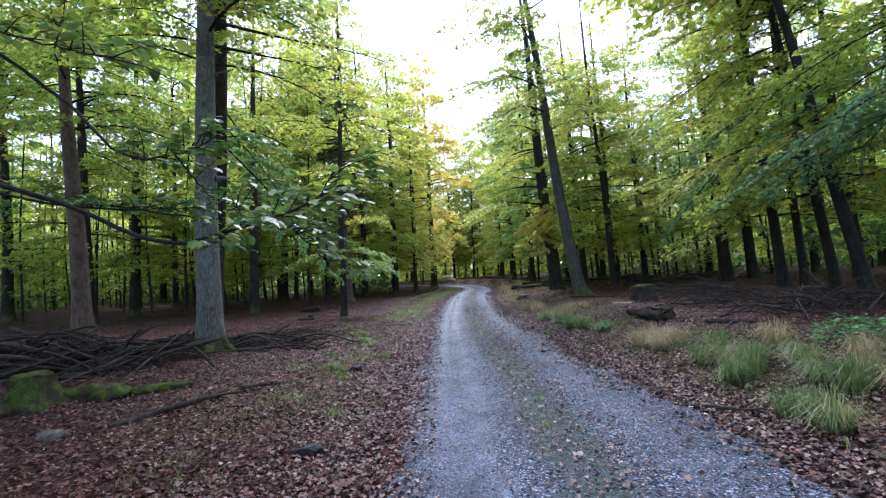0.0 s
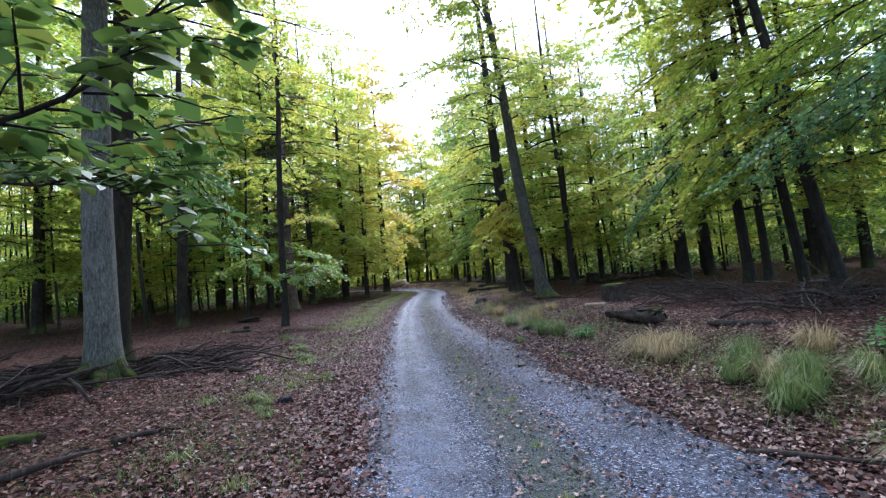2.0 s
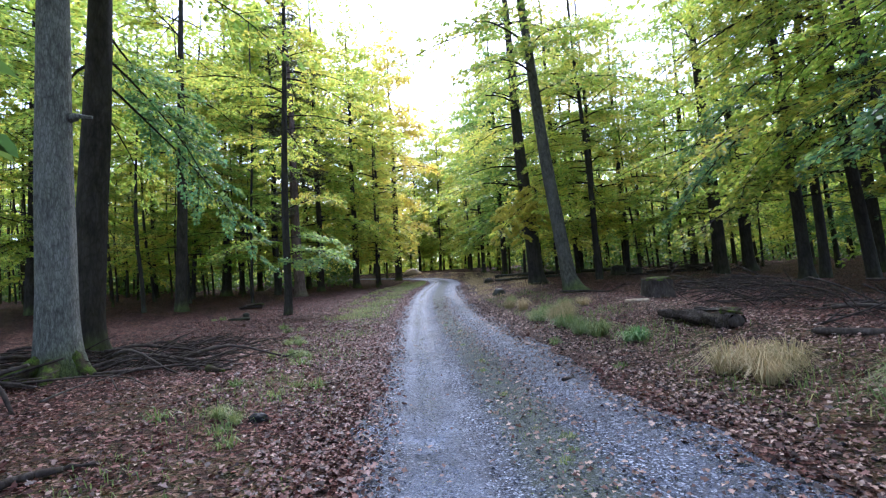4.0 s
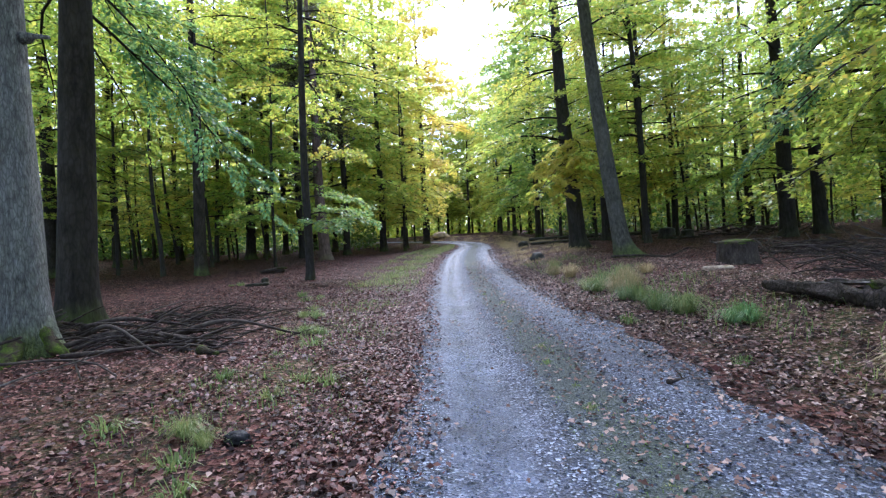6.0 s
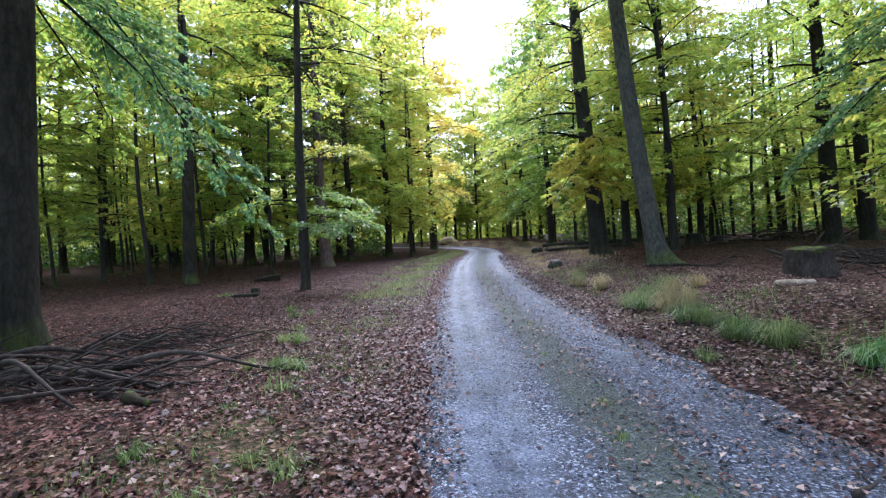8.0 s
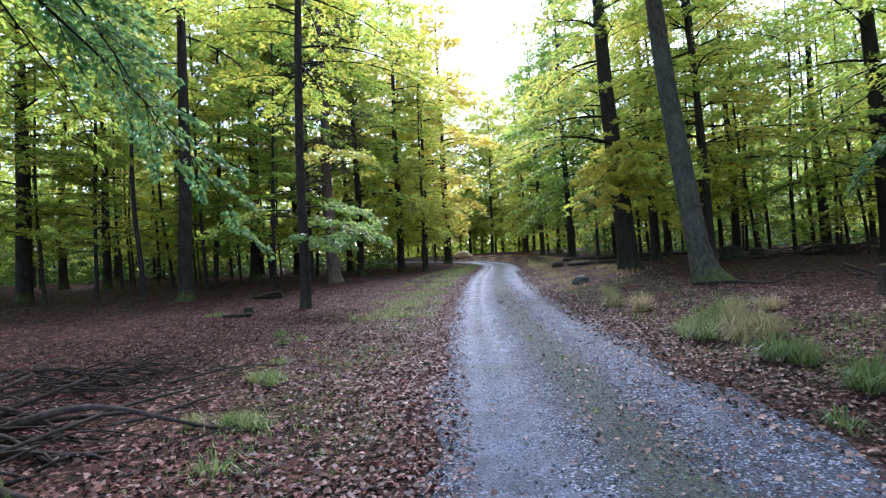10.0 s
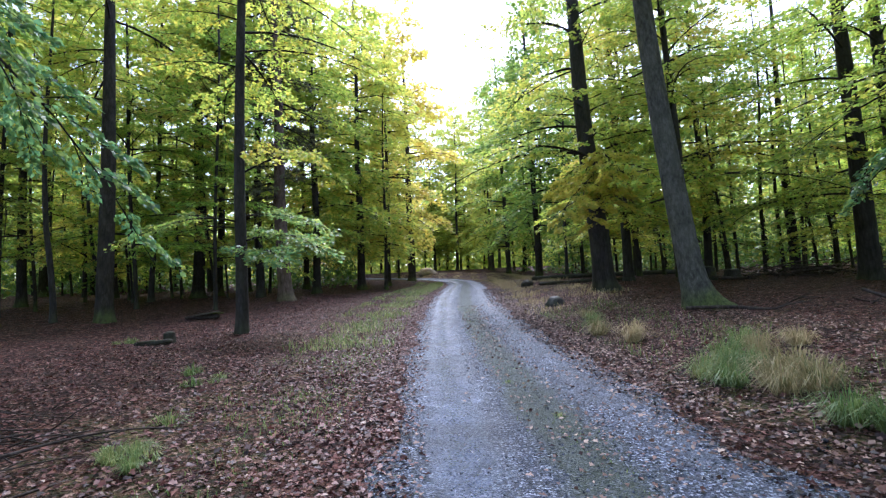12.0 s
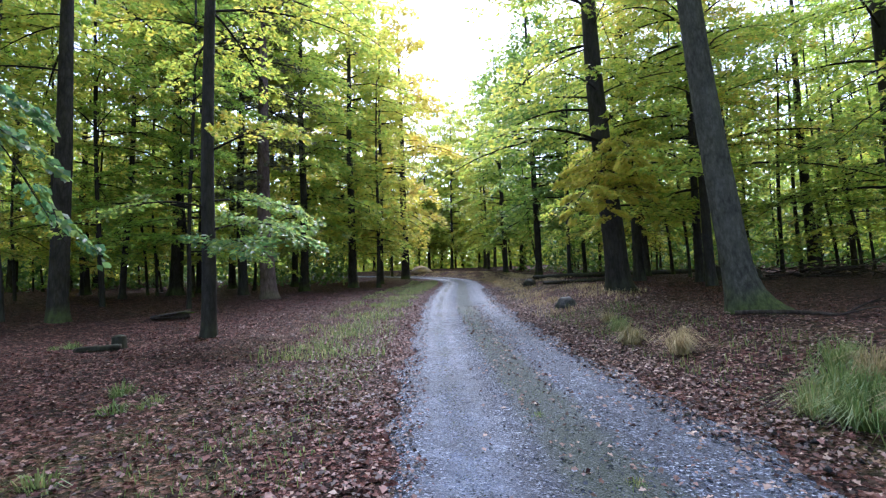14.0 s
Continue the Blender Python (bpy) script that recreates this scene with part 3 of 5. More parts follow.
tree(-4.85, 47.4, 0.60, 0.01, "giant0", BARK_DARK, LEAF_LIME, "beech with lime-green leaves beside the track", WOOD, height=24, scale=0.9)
tree(-3.0, 47.2, 0.28, 0.02, "far1", BARK_DARK, LEAF_LIME, "slim beech with lime-green leaves beside the track", WOOD, height=17, scale=0.8)
tree(-3.4, 55.5, 0.45, 0.02, "giant0", BARK_DARK, LEAF_YELLOW, "tall beech with yellowing leaves beside the track", WOOD, height=24, scale=0.95)
tree(-14.3, 36.4, 0.28, 0.058, "low2", BARK_WET, LEAF_YELLOW, THIN, WOOD, roof=0)
tree(-19.0, 41.0, 0.40, -0.005, "far1", BARK_DARK, LEAF_LIME, THIN, WOOD, height=18.5)
tree(-20.8, 52.0, 0.30, -0.01, "far2", BARK_DARK, LEAF_LIME, THIN, WOOD, height=18.5)
tree(-23.0, 36.0, 0.41, 0.05, "far0", BARK_DARK, LEAF_LIME, THIN, WOOD, height=18.5)
tree(-27.0, 46.0, 0.60, 0.04, "far1", BARK_DARK, LEAF_LIME, THIN, WOOD, height=18.5)
tree(-8.9, 31.4, 0.16, 0.03, "low1", BARK_WET, LEAF_FRESH, THIN, WOOD, scale=0.75, roof=0)
tree(-12.8, 32.6, 0.18, -0.02, "low2", BARK_WET, LEAF_FRESH, THIN, WOOD, scale=0.8, roof=0)
tree(-15.8, 29.2, 0.16, 0.04, "low0", BARK_WET, LEAF_GREEN, THIN, WOOD, scale=0.75, roof=0)
tree(6.0, 21.6, 0.54, -0.105, "tall0", BARK_LEAN, LEAF_GREEN, "leaning grey-green trunk with a mossy foot", NEAR, roof=0, flare=0.8)
black_tree = tree(6.6, 28.7, 0.78, -0.045, "low1", BARK_WET, LEAF_LIME, "thick black-barked beech with yellowing low limbs", NEAR, roof=0)
tree(10.2, 29.2, 0.34, -0.04, "low2", BARK_WET, LEAF_LIME, THIN, WOOD, roof=0)
tree(9.85, 34.0, 0.46, -0.02, "low0", BARK_WET, LEAF_FRESH, THIN, WOOD, roof=0)
tree(10.9, 31.0, 0.30, -0.01, "low1", BARK_WET, LEAF_LIME, THIN, WOOD, roof=0)
tree(16.3, 27.9, 0.68, -0.04, "low0", BARK_WET, LEAF_LIME, DARK, WOOD, roof=0)
tree(17.9, 28.0, 0.58, -0.045, "low2", BARK_WET, LEAF_FRESH, DARK, WOOD, roof=0)
far_lean = tree(13.5, 19.3, 0.40, -0.05, "low1", BARK_WET, LEAF_LIME, DARK, WOOD, roof=0)
tree(15.1, 20.3, 0.33, -0.02, "tall1", BARK_WET, LEAF_LIME, DARK, WOOD, roof=1.0)
tree(14.4, 17.8, 0.36, -0.12, "low2", BARK_WET, LEAF_LIME, "dark beech leaning towards the track", WOOD, roof=1.15)
near_lean = tree(13.6, 15.6, 0.40, -0.2, "low1", BARK_WET, LEAF_LIME, "dark beech leaning towards the track", WOOD, roof=1.15)

def dead_stub(t, z, az, length, radius):
    """A short dead branch stub with a callus collar on the stem."""
    g = Geo()
    d = Vector((math.cos(az), math.sin(az), 0.12))
    g.tube([d * 0.18 + Vector((0, 0, z)), d * 0.3 + Vector((0, 0, z)), d * 0.36 + Vector((0, 0, z + 0.01)), d * (0.36 + length) + Vector((0, 0, z - 0.03))], [radius * 2.4, radius * 1.9, radius, radius * 0.7], 8)
    part("branch_stub", g.mesh("branch_stub", BARK_GREY), t)


def root_foot(t, az, reach, height, radius, label):
    """A mossy buttress root running down from the stem into the ground."""
    g = Geo()
    d = Vector((math.cos(az), math.sin(az), 0))
    g.tube([d * 0.22 + Vector((0, 0, height)), d * 0.36 + Vector((0, 0, 0.55 * height)), d * (0.4 + 0.35 * reach) + Vector((0, 0, 0.2 * height)), d * (0.4 + 0.8 * reach) + Vector((0, 0, 0.02)), d * (0.4 + 1.2 * reach) + Vector((0, 0, -0.12))],
           [radius * 0.7, radius * 1.05, radius, radius * 0.75, radius * 0.4], 9)
    part("root", g.mesh("root", MOSS), t, label)


for az, reach, height, radius in ((-0.25, 0.34, 0.5, 0.11), (-1.2, 0.42, 0.34, 0.13), (-2.1, 0.5, 0.36, 0.14), (-3.0, 0.45, 0.3, 0.13)):
    root_foot(grey_tree, az, reach, height, radius, "root covered in bright green moss")
dead_stub(grey_tree, 4.5, 0.1, 0.2, 0.04)
dead_stub(grey_tree, 7.3, -0.3, 0.5, 0.025)


def bough(t, z, tip, sag, leaf_mat, leaf=0.12, density=44, radius=0.045, bare=0.3, tumble=0.7):
    """A single long limb of tree t, from height z on its stem to the place tip, with its leaves."""
    TREE_COUNT[0] += 1
    rr = np.random.default_rng(TREE_COUNT[0])
    base = t.matrix_basis @ Vector((0, 0, z))
    g = Geo()
    dx, dy = tip[0] - base.x, tip[1] - base.y
    L = math.sqrt(dx * dx + dy * dy + (tip[2] - base.z) ** 2)
    leaves = spray(g, rr, tuple(base), math.atan2(dy, dx), L, 0, 0, leaf, density, radius, bare, 3, tumble, (tip, sag), 0.05)
    inv = t.matrix_basis.inverted()
    limb = part("limb", g.mesh("limb", TWIG), t)
    limb.matrix_basis = inv
    lv = part("foliage", quads_mesh("foliage", leaves, leaf_mat), t)
    lv.matrix_basis = inv


bough(dark_tree, 6.6, (-4.7, 18.9, 1.75), 0.9, LEAF_SHADED, 0.12, 120, 0.04, 0.15)
bough(dark_tree, 7.2, (-5.3, 17.6, 3.2), 0.9, LEAF_SHADED, 0.12, 110, 0.04, 0.15)
bough(dark_tree, 8.0, (-6.3, 18.2, 5.0), 0.6, LEAF_GREEN, 0.12, 90, 0.04, 0.15)
bough(dark_tree, 7.4, (-8.8, 19.8, 4.2), 0.5, LEAF_LIME, 0.12, 80, 0.04, 0.15)
bough(dark_tree, 6.9, (-10.2, 18.2, 4.6), 0.5, LEAF_LIME, 0.12, 80, 0.04, 0.15)
bough(slim_tree, 2.5, (-2.3, 23.0, 1.95), 0.35, LEAF_SHADED, 0.12, 105, 0.03, 0.15)
bough(slim_tree, 2.1, (-3.2, 22.3, 1.75), 0.25, LEAF_SHADED, 0.12, 105, 0.03, 0.15)
bough(slim_tree, 3.2, (-2.6, 25.2, 2.6), 0.3, LEAF_SHADED, 0.12, 95, 0.03, 0.15)
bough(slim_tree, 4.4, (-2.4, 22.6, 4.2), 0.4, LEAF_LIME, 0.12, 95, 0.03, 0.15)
bough(slim_tree, 3.0, (-7.4, 22.6, 2.4), 0.35, LEAF_GREEN, 0.11, 50, 0.03)
bough(black_tree, 4.4, (4.3, 25.4, 2.6), 0.5, LEAF_YELLOW, 0.15, 150, 0.045, 0.2)
bough(black_tree, 3.9, (5.3, 25.3, 2.4), 0.4, LEAF_YELLOW, 0.15, 140, 0.045, 0.2)
bough(black_tree, 5.2, (6.3, 25.6, 3.6), 0.4, LEAF_YELLOW, 0.15, 120, 0.045, 0.2)
bough(black_tree, 6.2, (2.9, 31.0, 6.6), 0.3, LEAF_GREEN, 0.13, 45, 0.06)
bough(black_tree, 8.6, (3.6, 33.5, 8.6), 0.4, LEAF_LIME, 0.13, 45, 0.06)
bough(black_tree, 9.5, (3.2, 27.0, 9.8), 0.4, LEAF_GREEN, 0.13, 45, 0.06)
bough(grey_tree, 8.9, (-1.0, 18.5, 9.4), 0.5, LEAF_LIME, 0.12, 40, 0.06)
bough(grey_tree, 9.4, (-2.2, 12.9, 9.2), 0.5, LEAF_GREEN, 0.12, 40, 0.05)
bough(grey_tree, 8.2, (-2.7, 16.2, 8.2), 0.4, LEAF_LIME, 0.12, 40, 0.05)
bough(far_lean, 6.2, (9.7, 21.5, 2.4), 0.4, LEAF_SHADED, 0.13, 90, 0.045, 0.2)
bough(far_lean, 7.5, (9.3, 19.0, 4.4), 0.4, LEAF_SHADED, 0.13, 90, 0.045, 0.2)
right_tree = tree(11.2, 8.0, 0.5, 0.0, None, BARK_WET, LEAF_SHADED, "dark beech with wide low limbs beside the track", NEAR, roof=0)
for z, tip, sag in ((5.0, (6.1, 10.2, 2.8), 0.5), (6.0, (7.6, 14.5, 4.8), 0.5), (5.0, (10.4, 13.3, 3.4), 0.4), (6.8, (9.4, 12.6, 5.9), 0.4), (4.4, (8.0, 11.6, 3.2), 0.4),
                    (5.6, (8.9, 14.6, 4.0), 0.4), (6.4, (8.6, 13.4, 5.2), 0.4), (5.2, (9.6, 14.9, 3.0), 0.4)):
    # Light from above put into colour: lighter leaf on high boughs, shaded leaf below.
    bough(right_tree, z, tip, sag, LEAF_FRESH if tip[2] > 4.5 else LEAF_SHADED, 0.12, 62, 0.03, 0.2)
for z, tip, sag in ((6.0, (9.4, 16.8, 3.0), 0.5), (7.0, (9.6, 15.6, 4.6), 0.5), (8.2, (9.2, 17.4, 6.4), 0.5), (5.2, (10.6, 18.4, 2.5), 0.4)):
    bough(near_lean, z, tip, sag, LEAF_FRESH, 0.125, 62, 0.035, 0.2)
left_tree = tree(-5.8, 2.2, 0.4, 0.0, "tall1", BARK_DARK, LEAF_GREEN, "beech whose low branch hangs over the verge", NEAR, roof=0.6)


def hanging_bough(t, pts, radius, seed, bare, twig, leaves, leaf=0.1):
    """A crooked low limb through a few bends, with short leafy twigs towards its end; tips turn up to the light."""
    rr = np.random.default_rng(seed)
    P = [np.array(p, float) for p in pts]
    P = [2 * P[0] - P[1]] + P + [2 * P[-1] - P[-2]]

    def at(u):
        q = min(max(u, 0.0), 0.9999) * (len(P) - 3)
        k, w = int(q), q - int(q)
        a, b, c, d = P[k:k + 4]
        return 0.5 * (2 * b + (c - a) * w + (2 * a - 5 * b + 4 * c - d) * w * w + (3 * b - a - 3 * c + d) * w ** 3)
    g, n, V = Geo(), 26, []
    g.tube([at(i / n) + rr.normal(0, 0.008, 3) for i in range(n + 1)], [max(radius * (1 - 0.85 * i / n), 0.004) for i in range(n + 1)], 7, False)
    length = sum(np.linalg.norm(at((i + 1) / n) - at(i / n)) for i in range(n))
    u, flip = bare, 1
    while u <= 1.0:
        flip = -flip
        p0, tan = at(u), at(u + 0.03) - at(u - 0.03)
        hd = np.array([tan[0], tan[1], 0.0]) / (np.hypot(tan[0], tan[1]) + 1e-6)
        ang = flip * rr.uniform(0.5, 1.2) if u < 0.97 else 0.0
        td = np.array([hd[0] * math.cos(ang) - hd[1] * math.sin(ang), hd[0] * math.sin(ang) + hd[1] * math.cos(ang), rr.uniform(-0.25, 0.35)])
        tl = twig * rr.uniform(0.5, 1.2)
        tip = p0 + td * tl
        knee = (p0 + tip) / 2 + np.array([0, 0, 0.08 * tl])
        g.tube([p0, knee, tip], [0.006, 0.004, 0.0018], 4, False)
        k = max(3, int(leaves * tl / twig))
        v = np.sort(rr.uniform(0.15, 1.0, k))
        sgn = np.where(np.arange(k) % 2, 1.0, -1.0)
        perp = np.cross(td, [0, 0, 1.0])
        perp /= np.linalg.norm(perp)
        Q = p0 + td * (v * tl)[:, None] + np.stack([0 * v, 0 * v, 0.3 * tl * v * (1 - v) + rr.normal(0, 0.012, k)], 1)
        ax = td * 0.6 + perp * (sgn * rr.uniform(0.5, 1.1, k))[:, None] + np.array([0, 0, -0.15]) + rr.normal(0, 0.15, (k, 3))
        ln = leaf * rr.uniform(0.65, 1.2, k)
        V.append(leaf_outlines(Q, ax, np.array([0, 0, 1.0]) + rr.normal(0, 0.35, (k, 3)), ln, ln * rr.uniform(0.58, 0.72, k), BROAD, 0.14, 0.14))
        u += rr.uniform(0.07, 0.15) / length
    inv = t.matrix_basis.inverted()
    part("limb", g.mesh("limb", TWIG), t).matrix_basis = inv
    part("foliage", quads_mesh("foliage", np.concatenate(V), LEAF_DIMMED, 8), t).matrix_basis = inv


for k, (pts, fat, bare) in enumerate((
        (((-5.75, 2.2, 3.5), (-4.4, 2.8, 2.85), (-2.82, 3.4, 2.27), (-1.98, 3.4, 1.89), (-1.41, 3.4, 1.98), (-0.92, 3.4, 2.11), (-0.75, 3.4, 2.34)), 0.034, 0.55),
        (((-5.75, 2.25, 4.8), (-4.3, 3.6, 4.1), (-3.38, 4.2, 3.39), (-2.83, 4.2, 2.82), (-2.33, 4.2, 2.76), (-1.9, 4.2, 2.92)), 0.032, 0.6),
        (((-5.75, 2.25, 3.9), (-4.7, 4.4, 3.0), (-4.15, 5.0, 2.62), (-3.4, 5.0, 2.48), (-2.4, 4.9, 2.4)), 0.024, 0.45),
        (((-5.7, 2.3, 3.3), (-4.2, 4.6, 2.6), (-3.0, 4.9, 2.4), (-1.9, 4.6, 2.15), (-1.42, 4.3, 2.08), (-1.05, 4.4, 1.72)), 0.022, 0.5),
        (((-2.33, 4.2, 2.76), (-2.05, 4.2, 2.4), (-1.75, 4.0, 2.2), (-1.45, 3.9, 2.45)), 0.012, 0.2),
        (((-1.41, 3.4, 1.98), (-1.15, 3.9, 2.1), (-1.0, 4.2, 2.3), (-0.9, 4.4, 2.35)), 0.010, 0.3),
        (((-5.7, 2.2, 4.4), (-4.0, 2.6, 3.8), (-2.6, 2.9, 3.2), (-1.9, 2.8, 2.95)), 0.02, 0.6))):
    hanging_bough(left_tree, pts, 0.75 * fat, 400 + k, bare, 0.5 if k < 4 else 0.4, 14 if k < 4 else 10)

# the deeper wood: far beeches on shared stems
FAR_TRUNKS = [trunk_geo(d, 18.5, 900 + i, sides=10).mesh("trunk", mt) for i, (d, mt) in enumerate(((0.3, BARK_DARK), (0.4, BARK_WET), (0.5, BARK_DARK), (0.24, BARK_WET)))]
TALL_TRUNK = trunk_geo(0.5, 25, 940, sides=10).mesh("trunk", BARK_DARK)
POLES = [trunk_geo(d, 15.5, 950 + i, bend=0.12, sides=7).mesh("trunk", mt) for i, (d, mt) in enumerate(((0.12, BARK_WET), (0.16, BARK_DARK), (0.2, BARK_WET), (0.14, BARK_DARK)))]
rng = random.Random(5)
placed = []


def far_tree(x, y):
    if any((x - a) ** 2 + (y - b) ** 2 < 9 for a, b in placed):
        return
    placed.append((x, y))
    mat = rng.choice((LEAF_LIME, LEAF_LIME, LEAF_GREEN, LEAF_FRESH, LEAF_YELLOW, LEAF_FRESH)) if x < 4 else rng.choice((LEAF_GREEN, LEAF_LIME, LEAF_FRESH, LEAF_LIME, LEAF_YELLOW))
    tree(x, y, 0.4, rng.uniform(-0.05, 0.05), "far%d" % rng.randrange(3), None, mat, "slim beech far inside the wood", "deep wood", scale=rng.uniform(0.85, 1.1), shared_trunk=rng.choice(FAR_TRUNKS), lean_y=rng.uniform(-0.04, 0.04))


for i in range(30):
    far_tree(rng.uniform(-60, -16), rng.uniform(42, 85))
for i in range(10):
    far_tree(rng.uniform(-45, -28), rng.uniform(14, 40))
for i in range(22):
    far_tree(rng.uniform(9, 55), rng.uniform(38, 85))
for i in range(12):
    far_tree(rng.uniform(20, 45), rng.uniform(12, 38))
for i in range(16):
    far_tree(-22 + i * 3.2 + rng.uniform(-1, 1), 96 + rng.uniform(-3, 10))
for x, y in ((14.5, 35.0), (19.5, 35.5), (23.5, 30.5), (13.5, 41.0), (24.5, 38.5), (18.0, 43.0), (27.5, 25.0), (30.0, 33.0), (22.0, 22.5)):
    tree(x, y, 0.4, rng.uniform(-0.04, 0.04), "far0", None, LEAF_FRESH if x > 21 else LEAF_GREEN, "low-branched beech inside the wood", "deep wood", scale=0.8 if x > 21 else 0.9, shared_trunk=rng.choice(FAR_TRUNKS))
    placed.append((x, y))
# Far-end crowns take lime leaf, haze and brightness put into the colour.
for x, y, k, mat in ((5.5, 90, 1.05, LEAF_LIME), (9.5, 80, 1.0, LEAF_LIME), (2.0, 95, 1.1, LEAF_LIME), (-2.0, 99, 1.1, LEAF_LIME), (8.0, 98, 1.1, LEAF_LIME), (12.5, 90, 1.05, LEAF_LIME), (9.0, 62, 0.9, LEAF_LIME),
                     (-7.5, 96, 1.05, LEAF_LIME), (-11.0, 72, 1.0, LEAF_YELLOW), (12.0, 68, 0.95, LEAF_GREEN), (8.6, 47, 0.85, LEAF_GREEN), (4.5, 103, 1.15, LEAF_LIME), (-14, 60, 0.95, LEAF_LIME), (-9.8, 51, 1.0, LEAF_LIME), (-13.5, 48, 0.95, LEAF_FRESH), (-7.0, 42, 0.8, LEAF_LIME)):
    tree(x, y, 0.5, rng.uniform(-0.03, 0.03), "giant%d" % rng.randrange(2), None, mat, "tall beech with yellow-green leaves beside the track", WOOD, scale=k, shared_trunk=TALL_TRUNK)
    placed.append((x, y))
for i in range(99):
    left = i < 60
    x, y = (rng.uniform(-42, -9), rng.uniform(30, 62)) if left else (rng.uniform(10, 38), rng.uniform(31, 60))
    tree(x, y, 0.2, rng.gauss(0, 0.04), ("pole", "young0", "young1")[i % 3], None, (LEAF_GREEN, LEAF_FRESH, LEAF_LIME, LEAF_YELLOW)[(i * 7) % 4], "thin young beech stem in the wood", "young stems of the wood", shared_trunk=rng.choice(POLES), lean_y=rng.gauss(0, 0.03), scale=rng.uniform(0.85, 1.1))
for i in range(26):
    left = i < 17
    x, y = (rng.uniform(-30, -11.5), rng.uniform(25, 40)) if left else (rng.uniform(11.5, 26), rng.uniform(30, 42))
    tree(x, y, 0.2, rng.gauss(0, 0.03), "pole", None, LEAF_LIME, "thin young beech stem in the wood", "young stems of the wood", shared_trunk=rng.choice(POLES), lean_y=rng.gauss(0, 0.03), scale=rng.uniform(0.9, 1.1))
for x, y in ((10.5, 54), (11.5, 72), (-7.5, 70), (9.2, 42), (-3.4, 75), (12, 47), (12, 37.5)):
    far_tree(x, y)
# Unseen trees off to the sides and behind, added to shade the ground.
for x, y in ((-12.5, 6.0), (-17.0, 12.0), (-10.5, -1.0), (-9.0, -9.0), (10.5, -1.0), (16.5, 7.5), (19.0, 14.0), (9.0, -9.0), (-18.0, 2.0), (17.0, -3.0)):
    tree(x, y, 0.5, 0.0, "far2", None, LEAF_GREEN, "broad unseen beech added to shade the verge", WOOD, roof=1.15, shared_trunk=FAR_TRUNKS[2])
# Small trees added to darken the wood, shade put into their leaf colour.
for x, y in ((17.5, 12.5), (20.0, 17.5), (18.5, 21.5), (22.5, 13.5), (21.0, 26.0), (16.0, 10.0), (25.0, 19.0), (-20.5, 17.0), (-23.0, 22.5)):
    tree(x, y, 0.4, rng.uniform(-0.05, 0.02), "far1", None, LEAF_SHADED, "young beech in shade-dark leaf colour inside the wood", "deep wood", scale=0.55, shared_trunk=rng.choice(FAR_TRUNKS))
# More unseen trees added at the back against light from behind.
for i in range(4):
    far_tree(rng.choice((-1, 1)) * rng.uniform(9, 26), rng.uniform(-30, -12))

# woods that close the view beyond the single trees
def far_wood(seed, n, a0, a1, r0, r1, top, low, mat, label):
    """A deep belt of foliage between two bearings, thicker towards the ground."""
    rr = np.random.default_rng(seed)
    ang, rad = rr.uniform(a0, a1, n), rr.uniform(r0, r1, n)
    fx, fy = rad * np.sin(ang), 12 + rad * np.cos(ang)
    keep = np.abs(fx - centre(fy)) > np.where(fy < 88, 9.0, 0.0)
    fx, fy = fx[keep], fy[keep]
    n = len(fx)
    crown = top * (0.8 + 0.2 * np.sin(0.31 * fx + 1.0) * np.sin(0.23 * fy + seed))
    size = rr.uniform(0.5, 1.0, n) * np.where(rad[keep] > 116, 2.6, rad[keep] / 85)
    fz = land(fx, fy) + low + crown * rr.uniform(0, 1, n) ** 1.4
    V = leaf_slivers(np.stack([fx, fy, fz], 1), rr.normal(0, 1, (n, 3)), np.array([0, 0, 1.0]) + rr.normal(0, 0.8, (n, 3)), size, size * 0.8)
    return tagged(new("far_woods", quads_mesh("far_woods", V, mat, 3)), label, "far woods", kind="stuff")


# Left and end belts use lime leaf: brightness and haze put into colour.
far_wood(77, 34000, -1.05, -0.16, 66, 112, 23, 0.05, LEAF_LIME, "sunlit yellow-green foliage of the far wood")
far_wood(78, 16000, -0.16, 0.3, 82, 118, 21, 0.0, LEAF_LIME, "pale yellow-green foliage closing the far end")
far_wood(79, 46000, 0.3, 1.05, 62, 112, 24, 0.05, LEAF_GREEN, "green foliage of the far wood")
# Unseen belt behind and beside the walk, added to block low light.
far_wood(80, 14000, 1.05, 5.23, 64, 112, 19, 0.2, LEAF_SHADED, "unseen green foliage belt added to block low side light")
# Undergrowth sheets added for the gloom between trunks, shade put into their dark leaf.
far_wood(82, 13000, -1.15, -0.14, 42, 62, 5.5, 0.0, LEAF_DIMMED, "dark undergrowth between the far trunks")
far_wood(83, 13000, 0.2, 1.2, 36, 60, 6.0, 0.0, LEAF_DIMMED, "dark undergrowth between the far trunks")
# Outermost ring added to keep low sky light off the woods.
far_wood(81, 16000, 0.0, 6.283, 118, 140, 17, -0.3, LEAF_SHADED, "dense green foliage of the farthest wood")

# ---- leaf litter, gravel and grass ----


def bare_soil(x, y):
    """Patches of dark soil where thin grass keeps the leaves off."""
    return sum(np.exp(-((x - a) / r) ** 2 - ((y - b) / (1.6 * r)) ** 2) for a, b, r in ((-2.3, 9.2, 0.6), (-1.75, 7.6, 0.45), (-2.4, 13.7, 0.55), (-2.0, 11.2, 0.4), (-1.9, 16.4, 0.6), (2.1, 6.0, 0.35), (2.15, 12.4, 0.35))).clip(0, 1)


